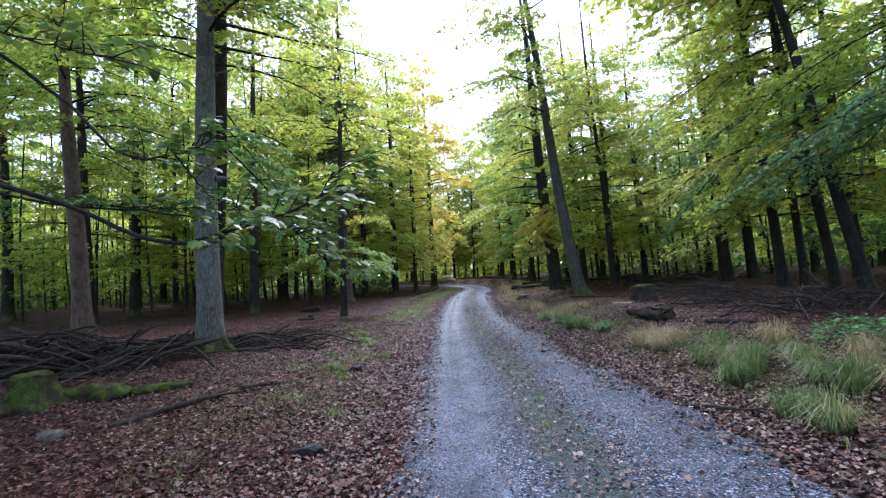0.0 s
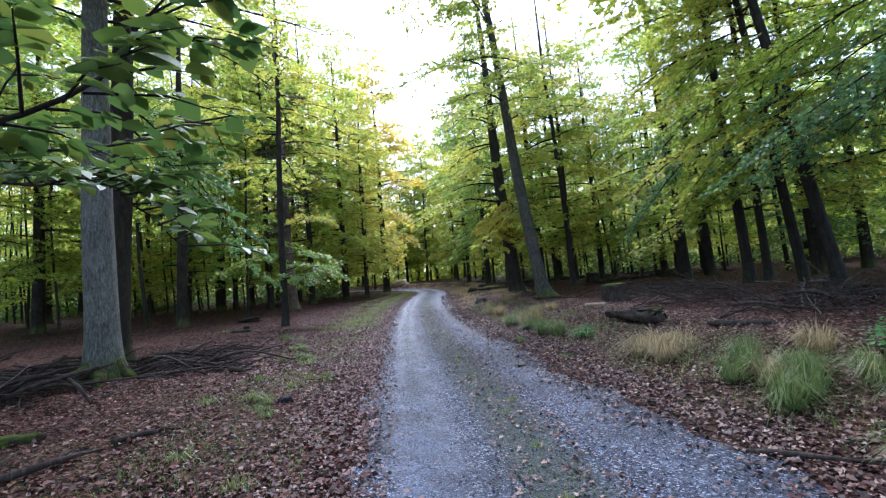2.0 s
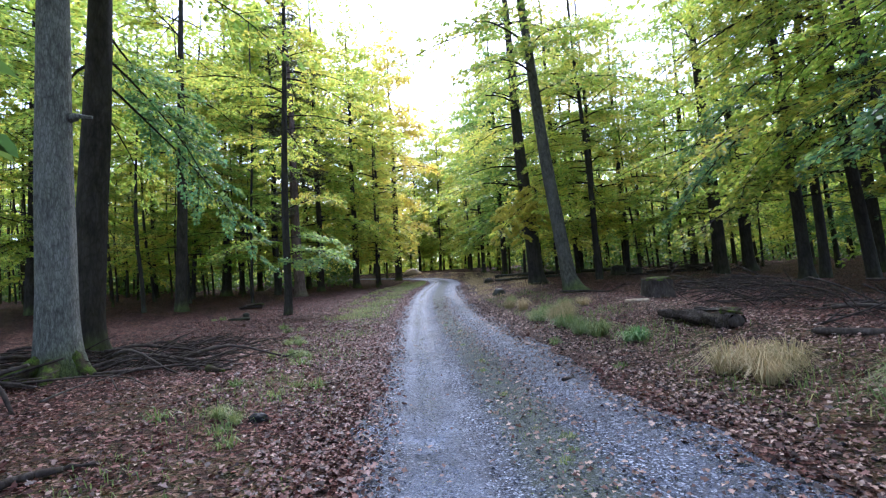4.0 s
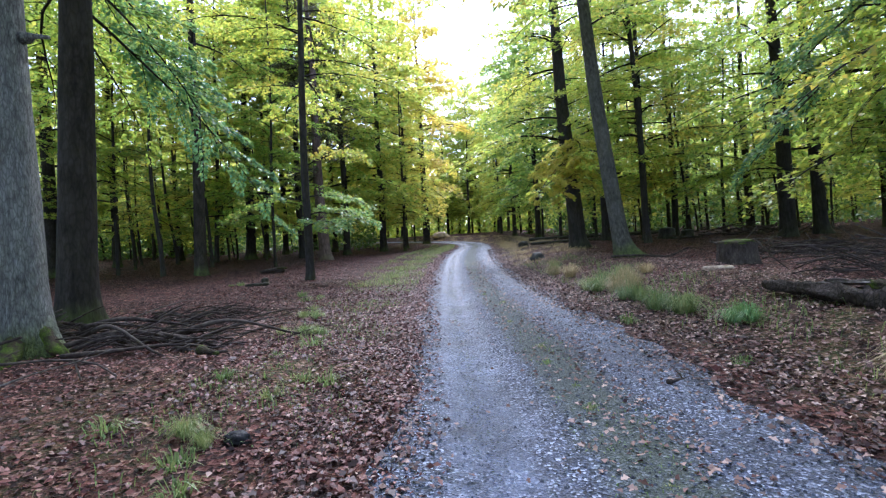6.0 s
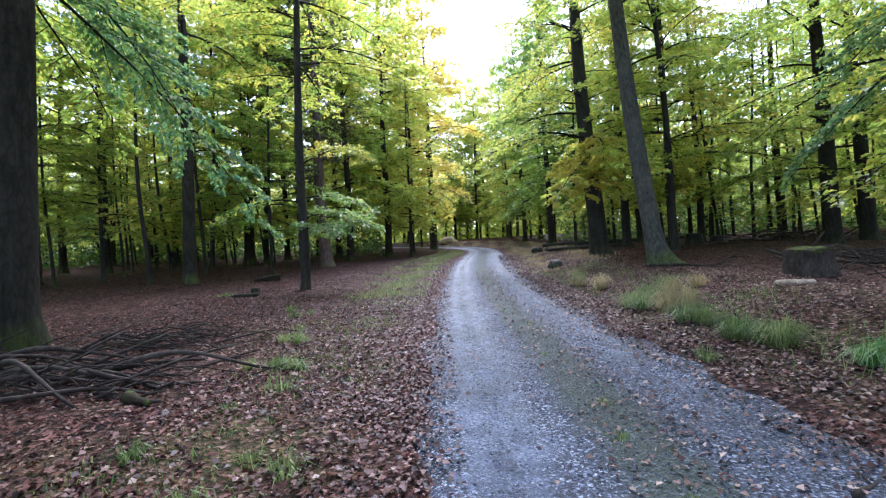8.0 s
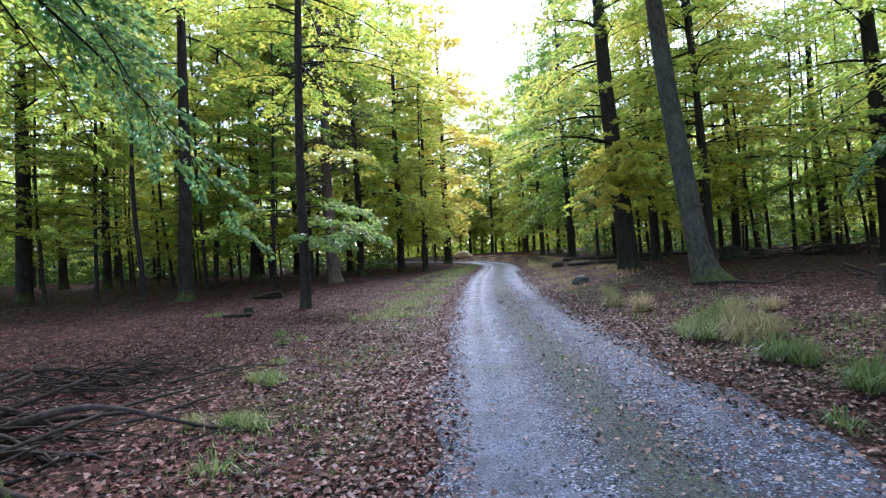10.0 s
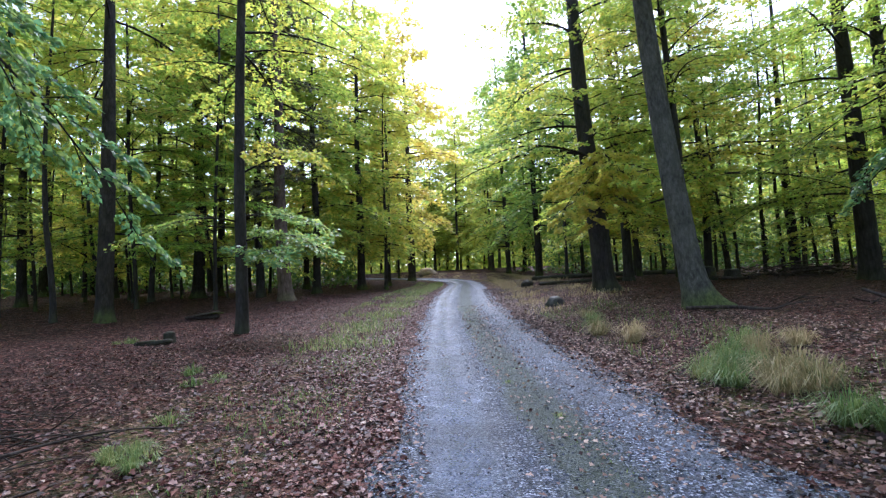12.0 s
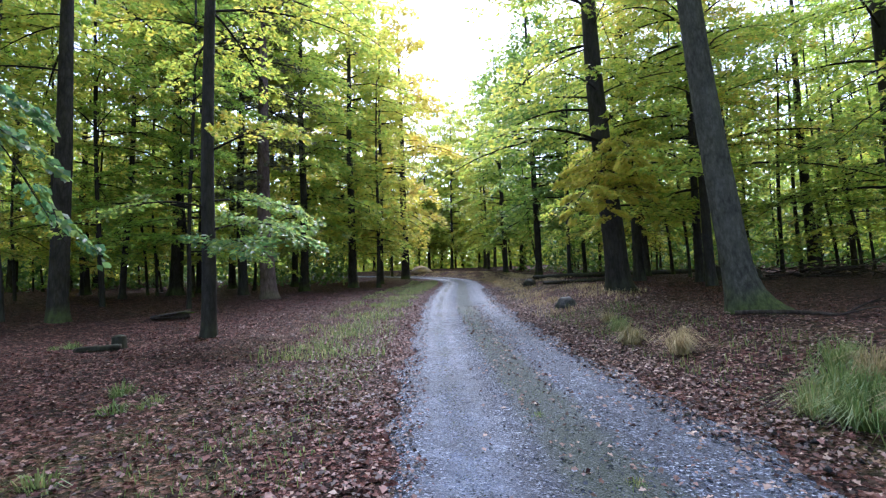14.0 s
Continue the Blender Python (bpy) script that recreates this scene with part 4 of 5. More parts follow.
def litter(name, n, area, size, seed, label, mat=LITTER, outline=None):
    """Fallen leaves lying loosely, curled, over a stretch of ground; area gives offset from the track's middle, and y."""
    rr = np.random.default_rng(seed)
    d0, d1, y0, y1 = area
    y = y0 + (y1 - y0) * rr.uniform(0, 1, n) ** 1.5
    d = rr.uniform(d0, d1, n)
    x = d + centre(y)
    reach = max(abs(d0), abs(d1))
    fade = np.clip((reach - np.abs(d)) / (0.25 * (reach - min(abs(d0), abs(d1)))), 0, 1) * np.clip((y - y0) / 1.5, 0, 1)
    clump = 0.5 + 0.5 * np.sin(2.1 * x + 1.3 * y) * np.sin(1.7 * y - 0.9 * x)
    keep = rr.uniform(0, 1, n) < (0.45 + 0.55 * clump) * (1 - 0.8 * bare_soil(x, y)) * fade ** 0.7
    keep &= ~((d > 0.8) & (d < 1.35 + 0.4 * rr.uniform(0, 1, n)) & (y < 6.5) & (rr.uniform(0, 1, n) < 0.85))
    x, y, d = x[keep], y[keep], d[keep]
    n = len(x)
    z = land(x, y) + rr.uniform(0.004, 0.035, n) + np.where(np.abs(d) < 1.4, 0.012, 0.0)
    a = rr.uniform(0, 6.283, n)
    ax = np.stack([np.cos(a), np.sin(a), rr.normal(0, 0.18, n)], 1)
    nm = np.array([0, 0, 1.0]) + rr.normal(0, 0.42, (n, 3))
    ln = size * rr.uniform(0.6, 1.3, n)
    if outline:
        V = leaf_outlines(np.stack([x, y, z + 0.01], 1), ax, nm, ln, ln * rr.uniform(0.6, 0.95, n), outline, 0.2, 0.12)
    else:
        V = leaf_quads(np.stack([x, y, z], 1), ax, nm, ln, ln * rr.uniform(0.5, 0.8, n), 0.22)
    return tagged(new(name, quads_mesh(name, V, mat, len(outline) if outline else 4)), label, "fallen leaves", kind="stuff")


litter("fallen_leaves", 70000, (-9.5, -1.4, 1.5, 40.0), 0.054, 1, "red-brown fallen beech leaves covering the left verge")
litter("fallen_leaves", 22000, (-4.2, -1.3, 2.0, 22.0), 0.05, 21, "small red-brown beech leaves beside the track")
litter("fallen_leaves", 9000, (-8.0, -1.4, 1.5, 32.0), 0.054, 11, "bleached fallen leaves lying on the left verge", LITTER_PALE)
litter("fallen_leaves", 12000, (-2.7, -1.15, 1.5, 40.0), 0.05, 2, "brown fallen leaves drifted along the track edge")
litter("fallen_leaves", 1800, (-2.6, -1.15, 1.5, 34.0), 0.052, 12, "pale fallen leaves drifted along the track edge", LITTER_PALE)
litter("fallen_leaves", 22000, (1.15, 2.6, 1.5, 40.0), 0.052, 3, "dark wet leaves drifted along the track edge", LITTER_WET)
litter("fallen_leaves", 3500, (0.95, 2.3, 1.5, 34.0), 0.055, 13, "pale curled leaves along the gravel's edge", LITTER_PALE, outline=LOBED)
litter("fallen_leaves", 20000, (3.4, 9.5, 1.0, 40.0), 0.054, 4, "brown fallen leaves between grass tufts")
litter("fallen_leaves", 34000, (1.8, 5.6, 1.0, 30.0), 0.054, 14, "bleached fallen leaves between grass tufts", LITTER_PALE)
litter("fallen_leaves", 1500, (0.2, 1.45, 2.0, 30.0), 0.045, 25, "small pale leaves scattered over the gravel", LITTER_PALE)
litter("fallen_leaves", 1500, (0.2, 1.45, 2.0, 30.0), 0.045, 26, "small dark wet leaves scattered over the gravel", LITTER_WET)
litter("fallen_leaves", 800, (-1.4, 1.4, 2.0, 30.0), 0.055, 5, "scattered fallen leaves on the gravel", LITTER_PALE, outline=LOBED)
litter("fallen_leaves", 1300, (-0.25, 0.6, 2.0, 30.0), 0.05, 6, "pale fallen leaves along the crown of the track", LITTER_PALE, outline=LOBED)
litter("fallen_leaves", 1300, (-0.25, 0.65, 2.0, 26.0), 0.045, 16, "dark wet leaves along the crown of the track", LITTER_WET)
litter("fallen_leaves", 4500, (-5.5, -1.4, 2.5, 20.0), 0.075, 7, "curled red-brown oak leaves on the verge", outline=LOBED)
litter("fallen_leaves", 3000, (1.25, 4.5, 2.5, 22.0), 0.072, 8, "curled wet oak leaves on the verge", outline=LOBED)

rr = np.random.default_rng(9)
n = 34000
gy = 1.5 + 26 * rr.uniform(0, 1, n) ** 1.4
gd = rr.uniform(-1.6, 1.6, n)
keep = rr.uniform(0, 1, n) > 0.85 * np.clip(wheel(gd), 0, 1)
gy, gd = gy[keep], gd[keep]
n = len(gy)
gx = gd + centre(gy)
gp = np.stack([gx, gy, land(gx, gy) + road_lift(gd, gx, gy) + 0.002], 1)
sz = (0.005 + 0.012 * rr.uniform(0, 1, n) ** 2)[:, None, None]
octa = np.array([(1, 0, 0), (0, 1, 0), (-1, 0, 0), (0, -1, 0), (0, 0, 0.75), (0, 0, -0.75)], float)
gv = octa[None] * rr.uniform(0.55, 1.25, (n, 6, 1)) * sz
ca, sa = np.cos(rr.uniform(0, 6.28, n)), np.sin(rr.uniform(0, 6.28, n))
gv = np.stack([gv[..., 0] * ca[:, None] - gv[..., 1] * sa[:, None], gv[..., 0] * sa[:, None] + gv[..., 1] * ca[:, None], gv[..., 2]], -1) + gp[:, None]
tri = np.array([(0, 1, 4), (1, 2, 4), (2, 3, 4), (3, 0, 4)])
gf = (tri[None] + 6 * np.arange(n)[:, None, None]).reshape(-1, 3)
tagged(new("gravel", mesh("gravel", gv.reshape(-1, 3), gf, PEBBLE, False)), "loose angular grey gravel on the track", "gravel", kind="stuff")


n = 320
cy_, cd = 2 + 26 * rr.uniform(0, 1, n) ** 1.2, 1.95 + 0.28 * rr.normal(0, 1, n)
cxs = cd + centre(cy_)
cp = np.stack([cxs, cy_, land(cxs, cy_) + 0.012], 1)
cv = octa[None] * rr.uniform(0.5, 1.4, (n, 6, 1)) * (0.012 + 0.03 * rr.uniform(0, 1, n) ** 2)[:, None, None] + cp[:, None]
full = np.array([(0, 1, 4), (1, 2, 4), (2, 3, 4), (3, 0, 4), (1, 0, 5), (2, 1, 5), (3, 2, 5), (0, 3, 5)])
tagged(new("soil_clods", mesh("soil_clods", cv.reshape(-1, 3), (full[None] + 6 * np.arange(n)[:, None, None]).reshape(-1, 3), DARK_STONE)), "dark wet clods of mud beside the gravel", "mud", kind="stuff")


def blades(P, h, bend, width, rr, a=None):
    """Curved grass blades: two quads each."""
    n = len(P)
    a = rr.uniform(0, 6.283, n) if a is None else a
    out = np.stack([np.cos(a), np.sin(a), np.zeros(n)], 1) * bend[:, None]
    side = np.stack([-np.sin(a), np.cos(a), np.zeros(n)], 1) * (width / 2)[:, None]
    up = np.array([0, 0, 1.0])
    m = P + out * 0.42 + up * (h * 0.72)[:, None]
    t = P + out + up * (h * np.clip(1.15 - 0.75 * bend / h, 0.05, 1.0) * rr.uniform(0.8, 1.1, n))[:, None]
    q1 = np.stack([P - side, P + side, m + side * 0.8, m - side * 0.8], 1)
    q2 = np.stack([m - side * 0.8, m + side * 0.8, t + side * 0.1, t - side * 0.1], 1)
    V = np.concatenate([q1, q2], 1).reshape(-1, 3)
    return V


def tuft_mesh(seed, n, spread, height, mat):
    """A grass tuft whose blades spring outwards from a dense foot and arch over."""
    rr = np.random.default_rng(seed)
    a, r = rr.uniform(0, 6.283, n), spread * rr.uniform(0, 1, n) ** 0.7
    P = np.stack([r * np.cos(a), 0.75 * r * np.sin(a), np.full(n, -0.03)], 1)
    h = height * rr.uniform(0.45, 1.15, n) * (1 - 0.35 * r / spread)
    comb = rr.uniform(0, 6.283)
    lean = np.arctan2(np.sin(a) + 0.45 * np.sin(comb) + rr.normal(0, 0.45, n), np.cos(a) + 0.45 * np.cos(comb) + rr.normal(0, 0.45, n))
    return quads_mesh("blades", blades(P, h, h * rr.uniform(0.2, 1.25, n), rr.uniform(0.006, 0.011, n), rr, lean), mat)


TUFTS = {"green": [tuft_mesh(i, 300, 0.15, 0.5, GRASS) for i in range(3)], "straw": [tuft_mesh(10 + i, 280, 0.15, 0.5, STRAW) for i in range(3)],
         "blue": [tuft_mesh(30, 260, 0.1, 0.36, RUSH)], "small": [tuft_mesh(20 + i, 70, 0.09, 0.16, GRASS) for i in range(3)]}
TUFT_LABEL = {"green": "arching green grass tuft among fallen leaves", "straw": "bleached straw-coloured grass tuft", "small": "small green grass tuft", "blue": "blue-green tuft of narrow rush-like blades"}
rng = random.Random(11)


def tuft(kind, x, y, scale=1.0):
    ob = new("grass_tuft", rng.choice(TUFTS[kind]))
    ob.matrix_basis = Matrix.Translation((x, y, ground_z(x, y))) @ Matrix.Rotation(rng.uniform(0, 6.28), 4, "Z") @ Matrix.Diagonal((scale, scale, scale * rng.uniform(0.85, 1.1), 1))
    return tagged(ob, TUFT_LABEL[kind], "grass", "grass tufts of the verge")


for x, y in ((4.2, 5.1), (3.42, 4.45), (3.4, 4.9), (4.14, 5.5), (3.95, 6.45), (3.6, 6.3), (3.83, 7.3), (4.3, 6.9), (4.5, 6.2), (4.2, 7.6), (3.48, 13.7), (3.66, 13.15), (3.62, 13.4), (3.35, 16.9), (3.75, 17.1), (3.5, 15.0), (3.4, 16.5), (3.9, 16.9), (4.5, 17.9), (3.87, 22.4), (3.6, 14.7)):
    tuft("green", x, y, rng.uniform(0.85, 1.2))
for x, y in ((-2.9, 15.15), (-2.6, 14.95), (-2.75, 15.3), (-2.46, 13.65), (-2.3, 13.55), (-2.85, 13.6), (-2.05, 9.3), (-2.3, 9.5)):
    tuft("green", x, y, rng.uniform(0.4, 0.55))
for x, y in ((3.9, 11.94), (3.78, 12.05)):
    tuft("blue", x, y, 1.1)
for x, y in ((5.0, 5.9), (4.9, 7.3), (4.4, 4.7), (4.6, 5.5), (3.8, 9.45), (3.98, 9.3), (3.85, 8.85), (4.25, 9.05), (4.05, 9.1), (4.0, 7.0), (3.6, 15.9), (3.9, 15.8), (3.75, 16.2), (4.05, 16.3), (4.4, 17.4), (4.9, 17.3), (3.7, 19.8), (3.5, 21.0), (4.1, 23.5)):
    tuft("straw", x, y, rng.uniform(0.85, 1.15))
for x, y in ((-1.9, 8.6), (-2.1, 9.0), (-1.75, 10.9), (-2.3, 7.0), (-1.5, 6.2), (-2.4, 12.0), (-2.1, 12.6), (-3.0, 16.3), (-3.4, 18.4), (-4.0, 19.0), (-2.56, 13.66), (-2.3, 13.7), (-2.2, 13.6), (-2.64, 10.95), (-1.9, 10.3), (-3.05, 9.65), (-1.4, 10.7), (-2.6, 15.2), (-2.95, 15.3), (-4.0, 18.9), (-3.4, 18.6), (-3.7, 18.3), (-7.6, 22.8), (-7.3, 22.9), (2.9, 10.5), (2.7, 13.0)):
    tuft("small", x, y, rng.uniform(0.9, 1.7))
for x, y in ((0.99, 9.53), (1.06, 8.27), (1.28, 7.99), (1.22, 7.69), (1.08, 7.46), (1.09, 7.92), (1.07, 11.7), (0.97, 10.94), (1.05, 10.1), (0.8, 9.82), (1.04, 9.6), (0.95, 13.6), (1.1, 6.3), (1.0, 5.2), (1.15, 15.8), (0.9, 17.4)):
    tuft("small", x, y, rng.uniform(0.35, 0.75))


def verge(name, n, area, h, seed, mat, label, wide=1.0):
    rr = np.random.default_rng(seed)
    d0, d1, y0, y1 = area
    y, d = rr.uniform(y0, y1, n), rr.uniform(d0, d1, n)
    x = d + centre(y)
    keep = np.sin(1.9 * x + 0.8 * y + seed) * np.sin(1.1 * y - 1.3 * x) > rr.uniform(-0.5, 0.7, n)
    x, y = x[keep], y[keep]
    hh = h * rr.uniform(0.4, 1.2, len(x))
    V = blades(np.stack([x, y, land(x, y) - 0.01], 1), hh, hh * rr.uniform(0.2, 1.0, len(x)), wide * rr.uniform(0.006, 0.013, len(x)), rr)
    return tagged(new(name, quads_mesh(name, V, mat)), label, "grass", kind="stuff")


verge("verge_grass", 17000, (-4.4, -1.9, 21, 60), 0.18, 1, GRASS, "short green grass along the track verge", 1.7)
verge("verge_grass", 24000, (1.9, 6.0, 26, 78), 0.17, 2, STRAW, "pale dry grass along the track verge", 1.5)
verge("verge_grass", 4500, (2.2, 4.2, 3, 26), 0.17, 3, GRASS, "thin green grass growing through leaves")
verge("verge_grass", 6000, (-3.9, -1.9, 4, 24), 0.1, 4, GRASS, "thin green grass growing through leaves")
verge("verge_grass", 4200, (-0.25, 0.45, 3, 30), 0.05, 5, GRASS, "short grass on the crown of the track")

# ---- dead wood, stumps and stones ----


def stick_geo(rng, length, radius, wander=0.08, fork=True, sides=6):
    """A crooked branch lying along x, with a fork or two."""
    g = Geo()
    n = 8
    ph = [rng.uniform(0, 6.28) for _ in range(4)]
    pts = [(length * (i / n - 0.5), wander * length * 0.5 * math.sin(3.1 * i / n + ph[0]) + 0.02 * length * math.sin(9 * i / n + ph[1]), radius + 0.03 * length * math.sin(4 * i / n + ph[2])) for i in range(n + 1)]
    g.tube(pts, [radius * (1.1 - 0.75 * i / n) * (1 + 0.12 * math.sin(5 * i + ph[3])) for i in range(n + 1)], sides)
    if fork:
        for _ in range(rng.randrange(1, 3)):
            i = rng.randrange(3, n - 1)
            p, L, a = Vector(pts[i]), length * rng.uniform(0.15, 0.4), rng.choice((-1, 1)) * rng.uniform(0.4, 0.9)
            q = p + Vector((L * math.cos(a), L * math.sin(a), L * rng.uniform(-0.05, 0.3)))
            g.tube([p, (p + q) / 2 + Vector((0, 0, 0.02)), q], [radius * 0.5, radius * 0.35, radius * 0.12], 5)
    return g


STICKS = [stick_geo(random.Random(300 + i), 1.0, 0.010 if i < 8 else 0.023, 0.34).mesh("branch", DEADWOOD) for i in range(14)]


def brush(x, y, sx, sy, h, count, seed, turn, label, size=(0.8, 2.2), kinds=14, steep=9):
    rg = random.Random(seed)
    t = new("brushwood_pile")
    t.location = (x, y, ground_z(x, y))
    tagged(t, label, "brushwood", "heaps of dead branches")
    for i in range(count):
        px, py = rg.gauss(0, sx * 0.45), rg.gauss(0, sy * 0.45)
        k = math.exp(-(px / sx) ** 2 - (py / sy) ** 2)
        L = rg.uniform(*size)
        z = ground_z(x + px, y + py) - ground_z(x, y) + max(0.0, rg.uniform(0, h) * k)
        part("branch", rg.choice(STICKS[:kinds]), t).matrix_basis = pose(px, py, z, rg.uniform(0, 360), rg.gauss(0, 3 + steep * h), turn + rg.gauss(0, 24)) @ Matrix.Diagonal((L, L * 0.8, L * 0.8, 1))
    return t


brush(-9.0, 10.5, 3.2, 1.6, 0.55, 170, 1, 10, "large heap of dark dead branches beside a grey trunk", (1.4, 3.8))
brush(-4.8, 13.2, 1.6, 1.0, 0.14, 75, 2, 4, "low spread of dead branches at a mossy tree foot", (0.8, 2.4))
brush(-7.6, 13.6, 1.6, 1.0, 0.3, 40, 3, 30, "dead branches stacked round tree feet", (0.8, 2.2))
brush(-4.7, 15.3, 1.5, 1.1, 0.1, 62, 8, 8, "low tangle of thin dark twigs on leaf litter", (0.6, 1.9), 10)
brush(8.0, 10.4, 2.4, 1.4, 0.35, 95, 4, -12, "heap of grey dead branches behind the verge", (0.5, 1.9), 10, 40)
brush(9.0, 17.6, 1.8, 1.1, 0.45, 45, 5, -25, "tangle of dead branches behind a stump", (0.6, 2.0), 10, 30)
brush(7.6, 13.6, 2.0, 1.0, 0.4, 75, 9, -18, "dark tangle of dead branches behind a rotten log", (0.7, 2.0), 8, 26)
brush(10.5, 19.5, 2.6, 1.8, 0.3, 35, 6, 10, "scattered dead branches on brown leaves", (0.8, 2.2))
brush(17.0, 31.0, 4.0, 2.0, 0.5, 40, 7, 0, "pale fallen branches deep in the wood", (1.5, 4.0))


def fallen_branch(x, y, length, radius, turn, seed, label, mat=DEADWOOD, tilt=0.0):
    ob = new("fallen_branch", stick_geo(random.Random(seed), length, radius, 0.1, length > 0.5, 8).mesh("fallen_branch", mat))
    ob.matrix_basis = pose(x, y, ground_z(x, y) - 0.01, 0, tilt, turn)
    return tagged(ob, label, "branch", "fallen branches")


fallen_branch(-3.75, 6.75, 1.7, 0.055, 55, 1, "thick barkless branch lying on red-brown leaves")
fallen_branch(-3.05, 7.95, 0.7, 0.04, 40, 2, "dark broken branch end on leaves")
fallen_branch(-1.5, 8.3, 0.9, 0.014, 70, 3, "thin twig at the track edge")
fallen_branch(2.15, 10.2, 0.6, 0.022, 40, 4, "forked dark twig lying on gravel")
fallen_branch(2.9, 5.4, 1.3, 0.03, -50, 5, "wet black branch along the track edge")
fallen_branch(-3.55, 12.35, 1.0, 0.05, -35, 6, "dark broken branch end on leaves")
fallen_branch(-3.42, 12.27, 0.42, 0.062, -35, 26, "short branch sleeved in bright green moss", MOSS)
fallen_branch(-5.5, 5.6, 1.2, 0.02, 30, 7, "thin grey branch among leaves")
fallen_branch(-2.25, 14.15, 0.6, 0.011, 62, 8, "thin pale twig on leaf litter")
fallen_branch(-1.25, 13.65, 0.6, 0.012, 70, 18, "thin twig on leaf litter")
fallen_branch(6.6, 20.6, 2.6, 0.04, -8, 9, "long crooked branch at a trunk foot")
fallen_branch(-3.3, 18.2, 0.7, 0.015, 5, 10, "thin twig on leaf litter")


for x, y, length, turn, seed, tilt in ((-5.2, 8.2, 1.5, 62, 41, -38), (-6.4, 9.0, 1.7, 40, 42, -24), (-4.6, 11.0, 1.3, 20, 43, -18), (-5.6, 14.4, 1.9, 28, 44, -16), (7.4, 10.2, 1.2, 50, 45, -34), (8.1, 10.6, 1.3, 30, 46, -28), (7.0, 9.6, 0.8, 80, 47, -40)):
    fallen_branch(x, y, length, 0.014, turn, seed, "thin grey stick slanting up from dead branches", GREYWOOD, tilt).location.z += 0.45 * length * math.sin(math.radians(-tilt))

rng = random.Random(21)
for i in range(90):
    left = i < 52
    x, y = (rng.uniform(-6.5, -0.9), rng.uniform(3.5, 24)) if left else (rng.uniform(2.6, 7.0), rng.uniform(3.5, 22))
    ob = new("twig", rng.choice(STICKS[:9]))
    L = rng.uniform(0.25, 0.8)
    ob.matrix_basis = pose(x, y, ground_z(x, y) + 0.012, 0, rng.gauss(0, 3), rng.uniform(0, 360)) @ Matrix.Diagonal((L, L * 0.8, L * 0.5, 1))
    tagged(ob, "thin dead twig lying on fallen leaves", "twig", "twigs on the forest floor")


def lumpy(name, size, seed, mat, rough=0.18, cuts=2):
    """An uneven rounded block."""
    bm = bmesh.new()
    bmesh.ops.create_icosphere(bm, subdivisions=cuts + 1, radius=1.0)
    for v in bm.verts:
        k = 1 + rough * noise.noise(v.co * 1.7 + Vector((seed * 3.1, 0, 0))) * 2 + rough * 0.5 * noise.noise(v.co * 4.3 + Vector((0, seed, 0)))
        v.co = Vector((v.co.x * size[0], v.co.y * size[1], max(v.co.z, -0.5) * size[2])) * k
    me = bpy.data.meshes.new(name)
    bm.to_mesh(me)
    bm.free()
    me.materials.append(mat)
    me.polygons.foreach_set("use_smooth", [True] * len(me.polygons))
    return me


def rock(x, y, size, seed, turn, label, mat=STONE, name="stone", category="stone"):
    ob = new(name, lumpy(name, size, seed, mat))
    ob.matrix_basis = pose(x, y, ground_z(x, y) + size[2] * 0.3, 0, 0, turn)
    return tagged(ob, label, category)


rock(-1.46, 4.85, (0.17, 0.075, 0.07), 1, 12, "dark wet stone lying on fallen leaves", DARK_STONE)
rock(-1.82, 9.35, (0.13, 0.06, 0.06), 2, -15, "dark wet stone beside thin grass", DARK_STONE)
rock(-4.7, 5.7, (0.17, 0.11, 0.08), 3, 10, "flat brownish stone among fallen leaves", GREYWOOD)
rock(4.3, 27.2, (0.33, 0.26, 0.24), 4, 0, "grey boulder with moss in verge grass", STONE, "boulder", "boulder")
rock(-4.9, 8.1, (0.55, 0.16, 0.09), 5, 25, "moss-covered root lying on leaves", MOSS, "mossy_root", "root")
rock(-6.3, 6.75, (0.5, 0.14, 0.13), 7, -70, "moss-covered root running from a stump", MOSS, "mossy_root", "root")
rock(-5.75, 7.65, (0.42, 0.15, 0.17), 8, 35, "moss-covered root running from a stump", MOSS, "mossy_root", "root")
rock(-5.4, 7.7, (0.3, 0.2, 0.16), 6, 60, "moss-covered root mound beside a stump", MOSS, "mossy_root", "root")


def stump(x, y, dia, height, seed, label, bark_mat, cap_mat, cap_label, flare=0.9):
    t = new("tree_stump")
    t.location = (x, y, ground_z(x, y))
    tagged(t, label, "tree stump")
    rg = random.Random(seed)
    sides, v, f = 18, [], []
    hs = (-0.15, 0.0, 0.08 * height, 0.3 * height, 0.65 * height, height)
    ph = [rg.uniform(0, 6.28) for _ in range(3)]
    for h in hs:
        for k in range(sides):
            a = 2 * math.pi * k / sides
            r = 0.5 * dia * (1 + flare * math.exp(-max(h, 0) / (0.35 * height)) * (0.35 + 0.5 * max(0, math.sin(2.5 * a + ph[0]))) + 0.06 * math.sin(5 * a + ph[1]))
            v.append((r * math.cos(a), r * math.sin(a), h + (0.05 * height * math.sin(3 * a + ph[2]) if h == height else 0)))
    for i in range(len(hs) - 1):
        f += [(i * sides + k, i * sides + (k + 1) % sides, (i + 1) * sides + (k + 1) % sides, (i + 1) * sides + k) for k in range(sides)]
    part("bark", mesh("bark", v, f, bark_mat), t)
    cap = lumpy("cut_top", (0.5 * dia, 0.5 * dia, 0.05 + 0.06 * height), seed, cap_mat, 0.12)
    part("cut_top", cap, t, cap_label).location = (0, 0, height)
    return t


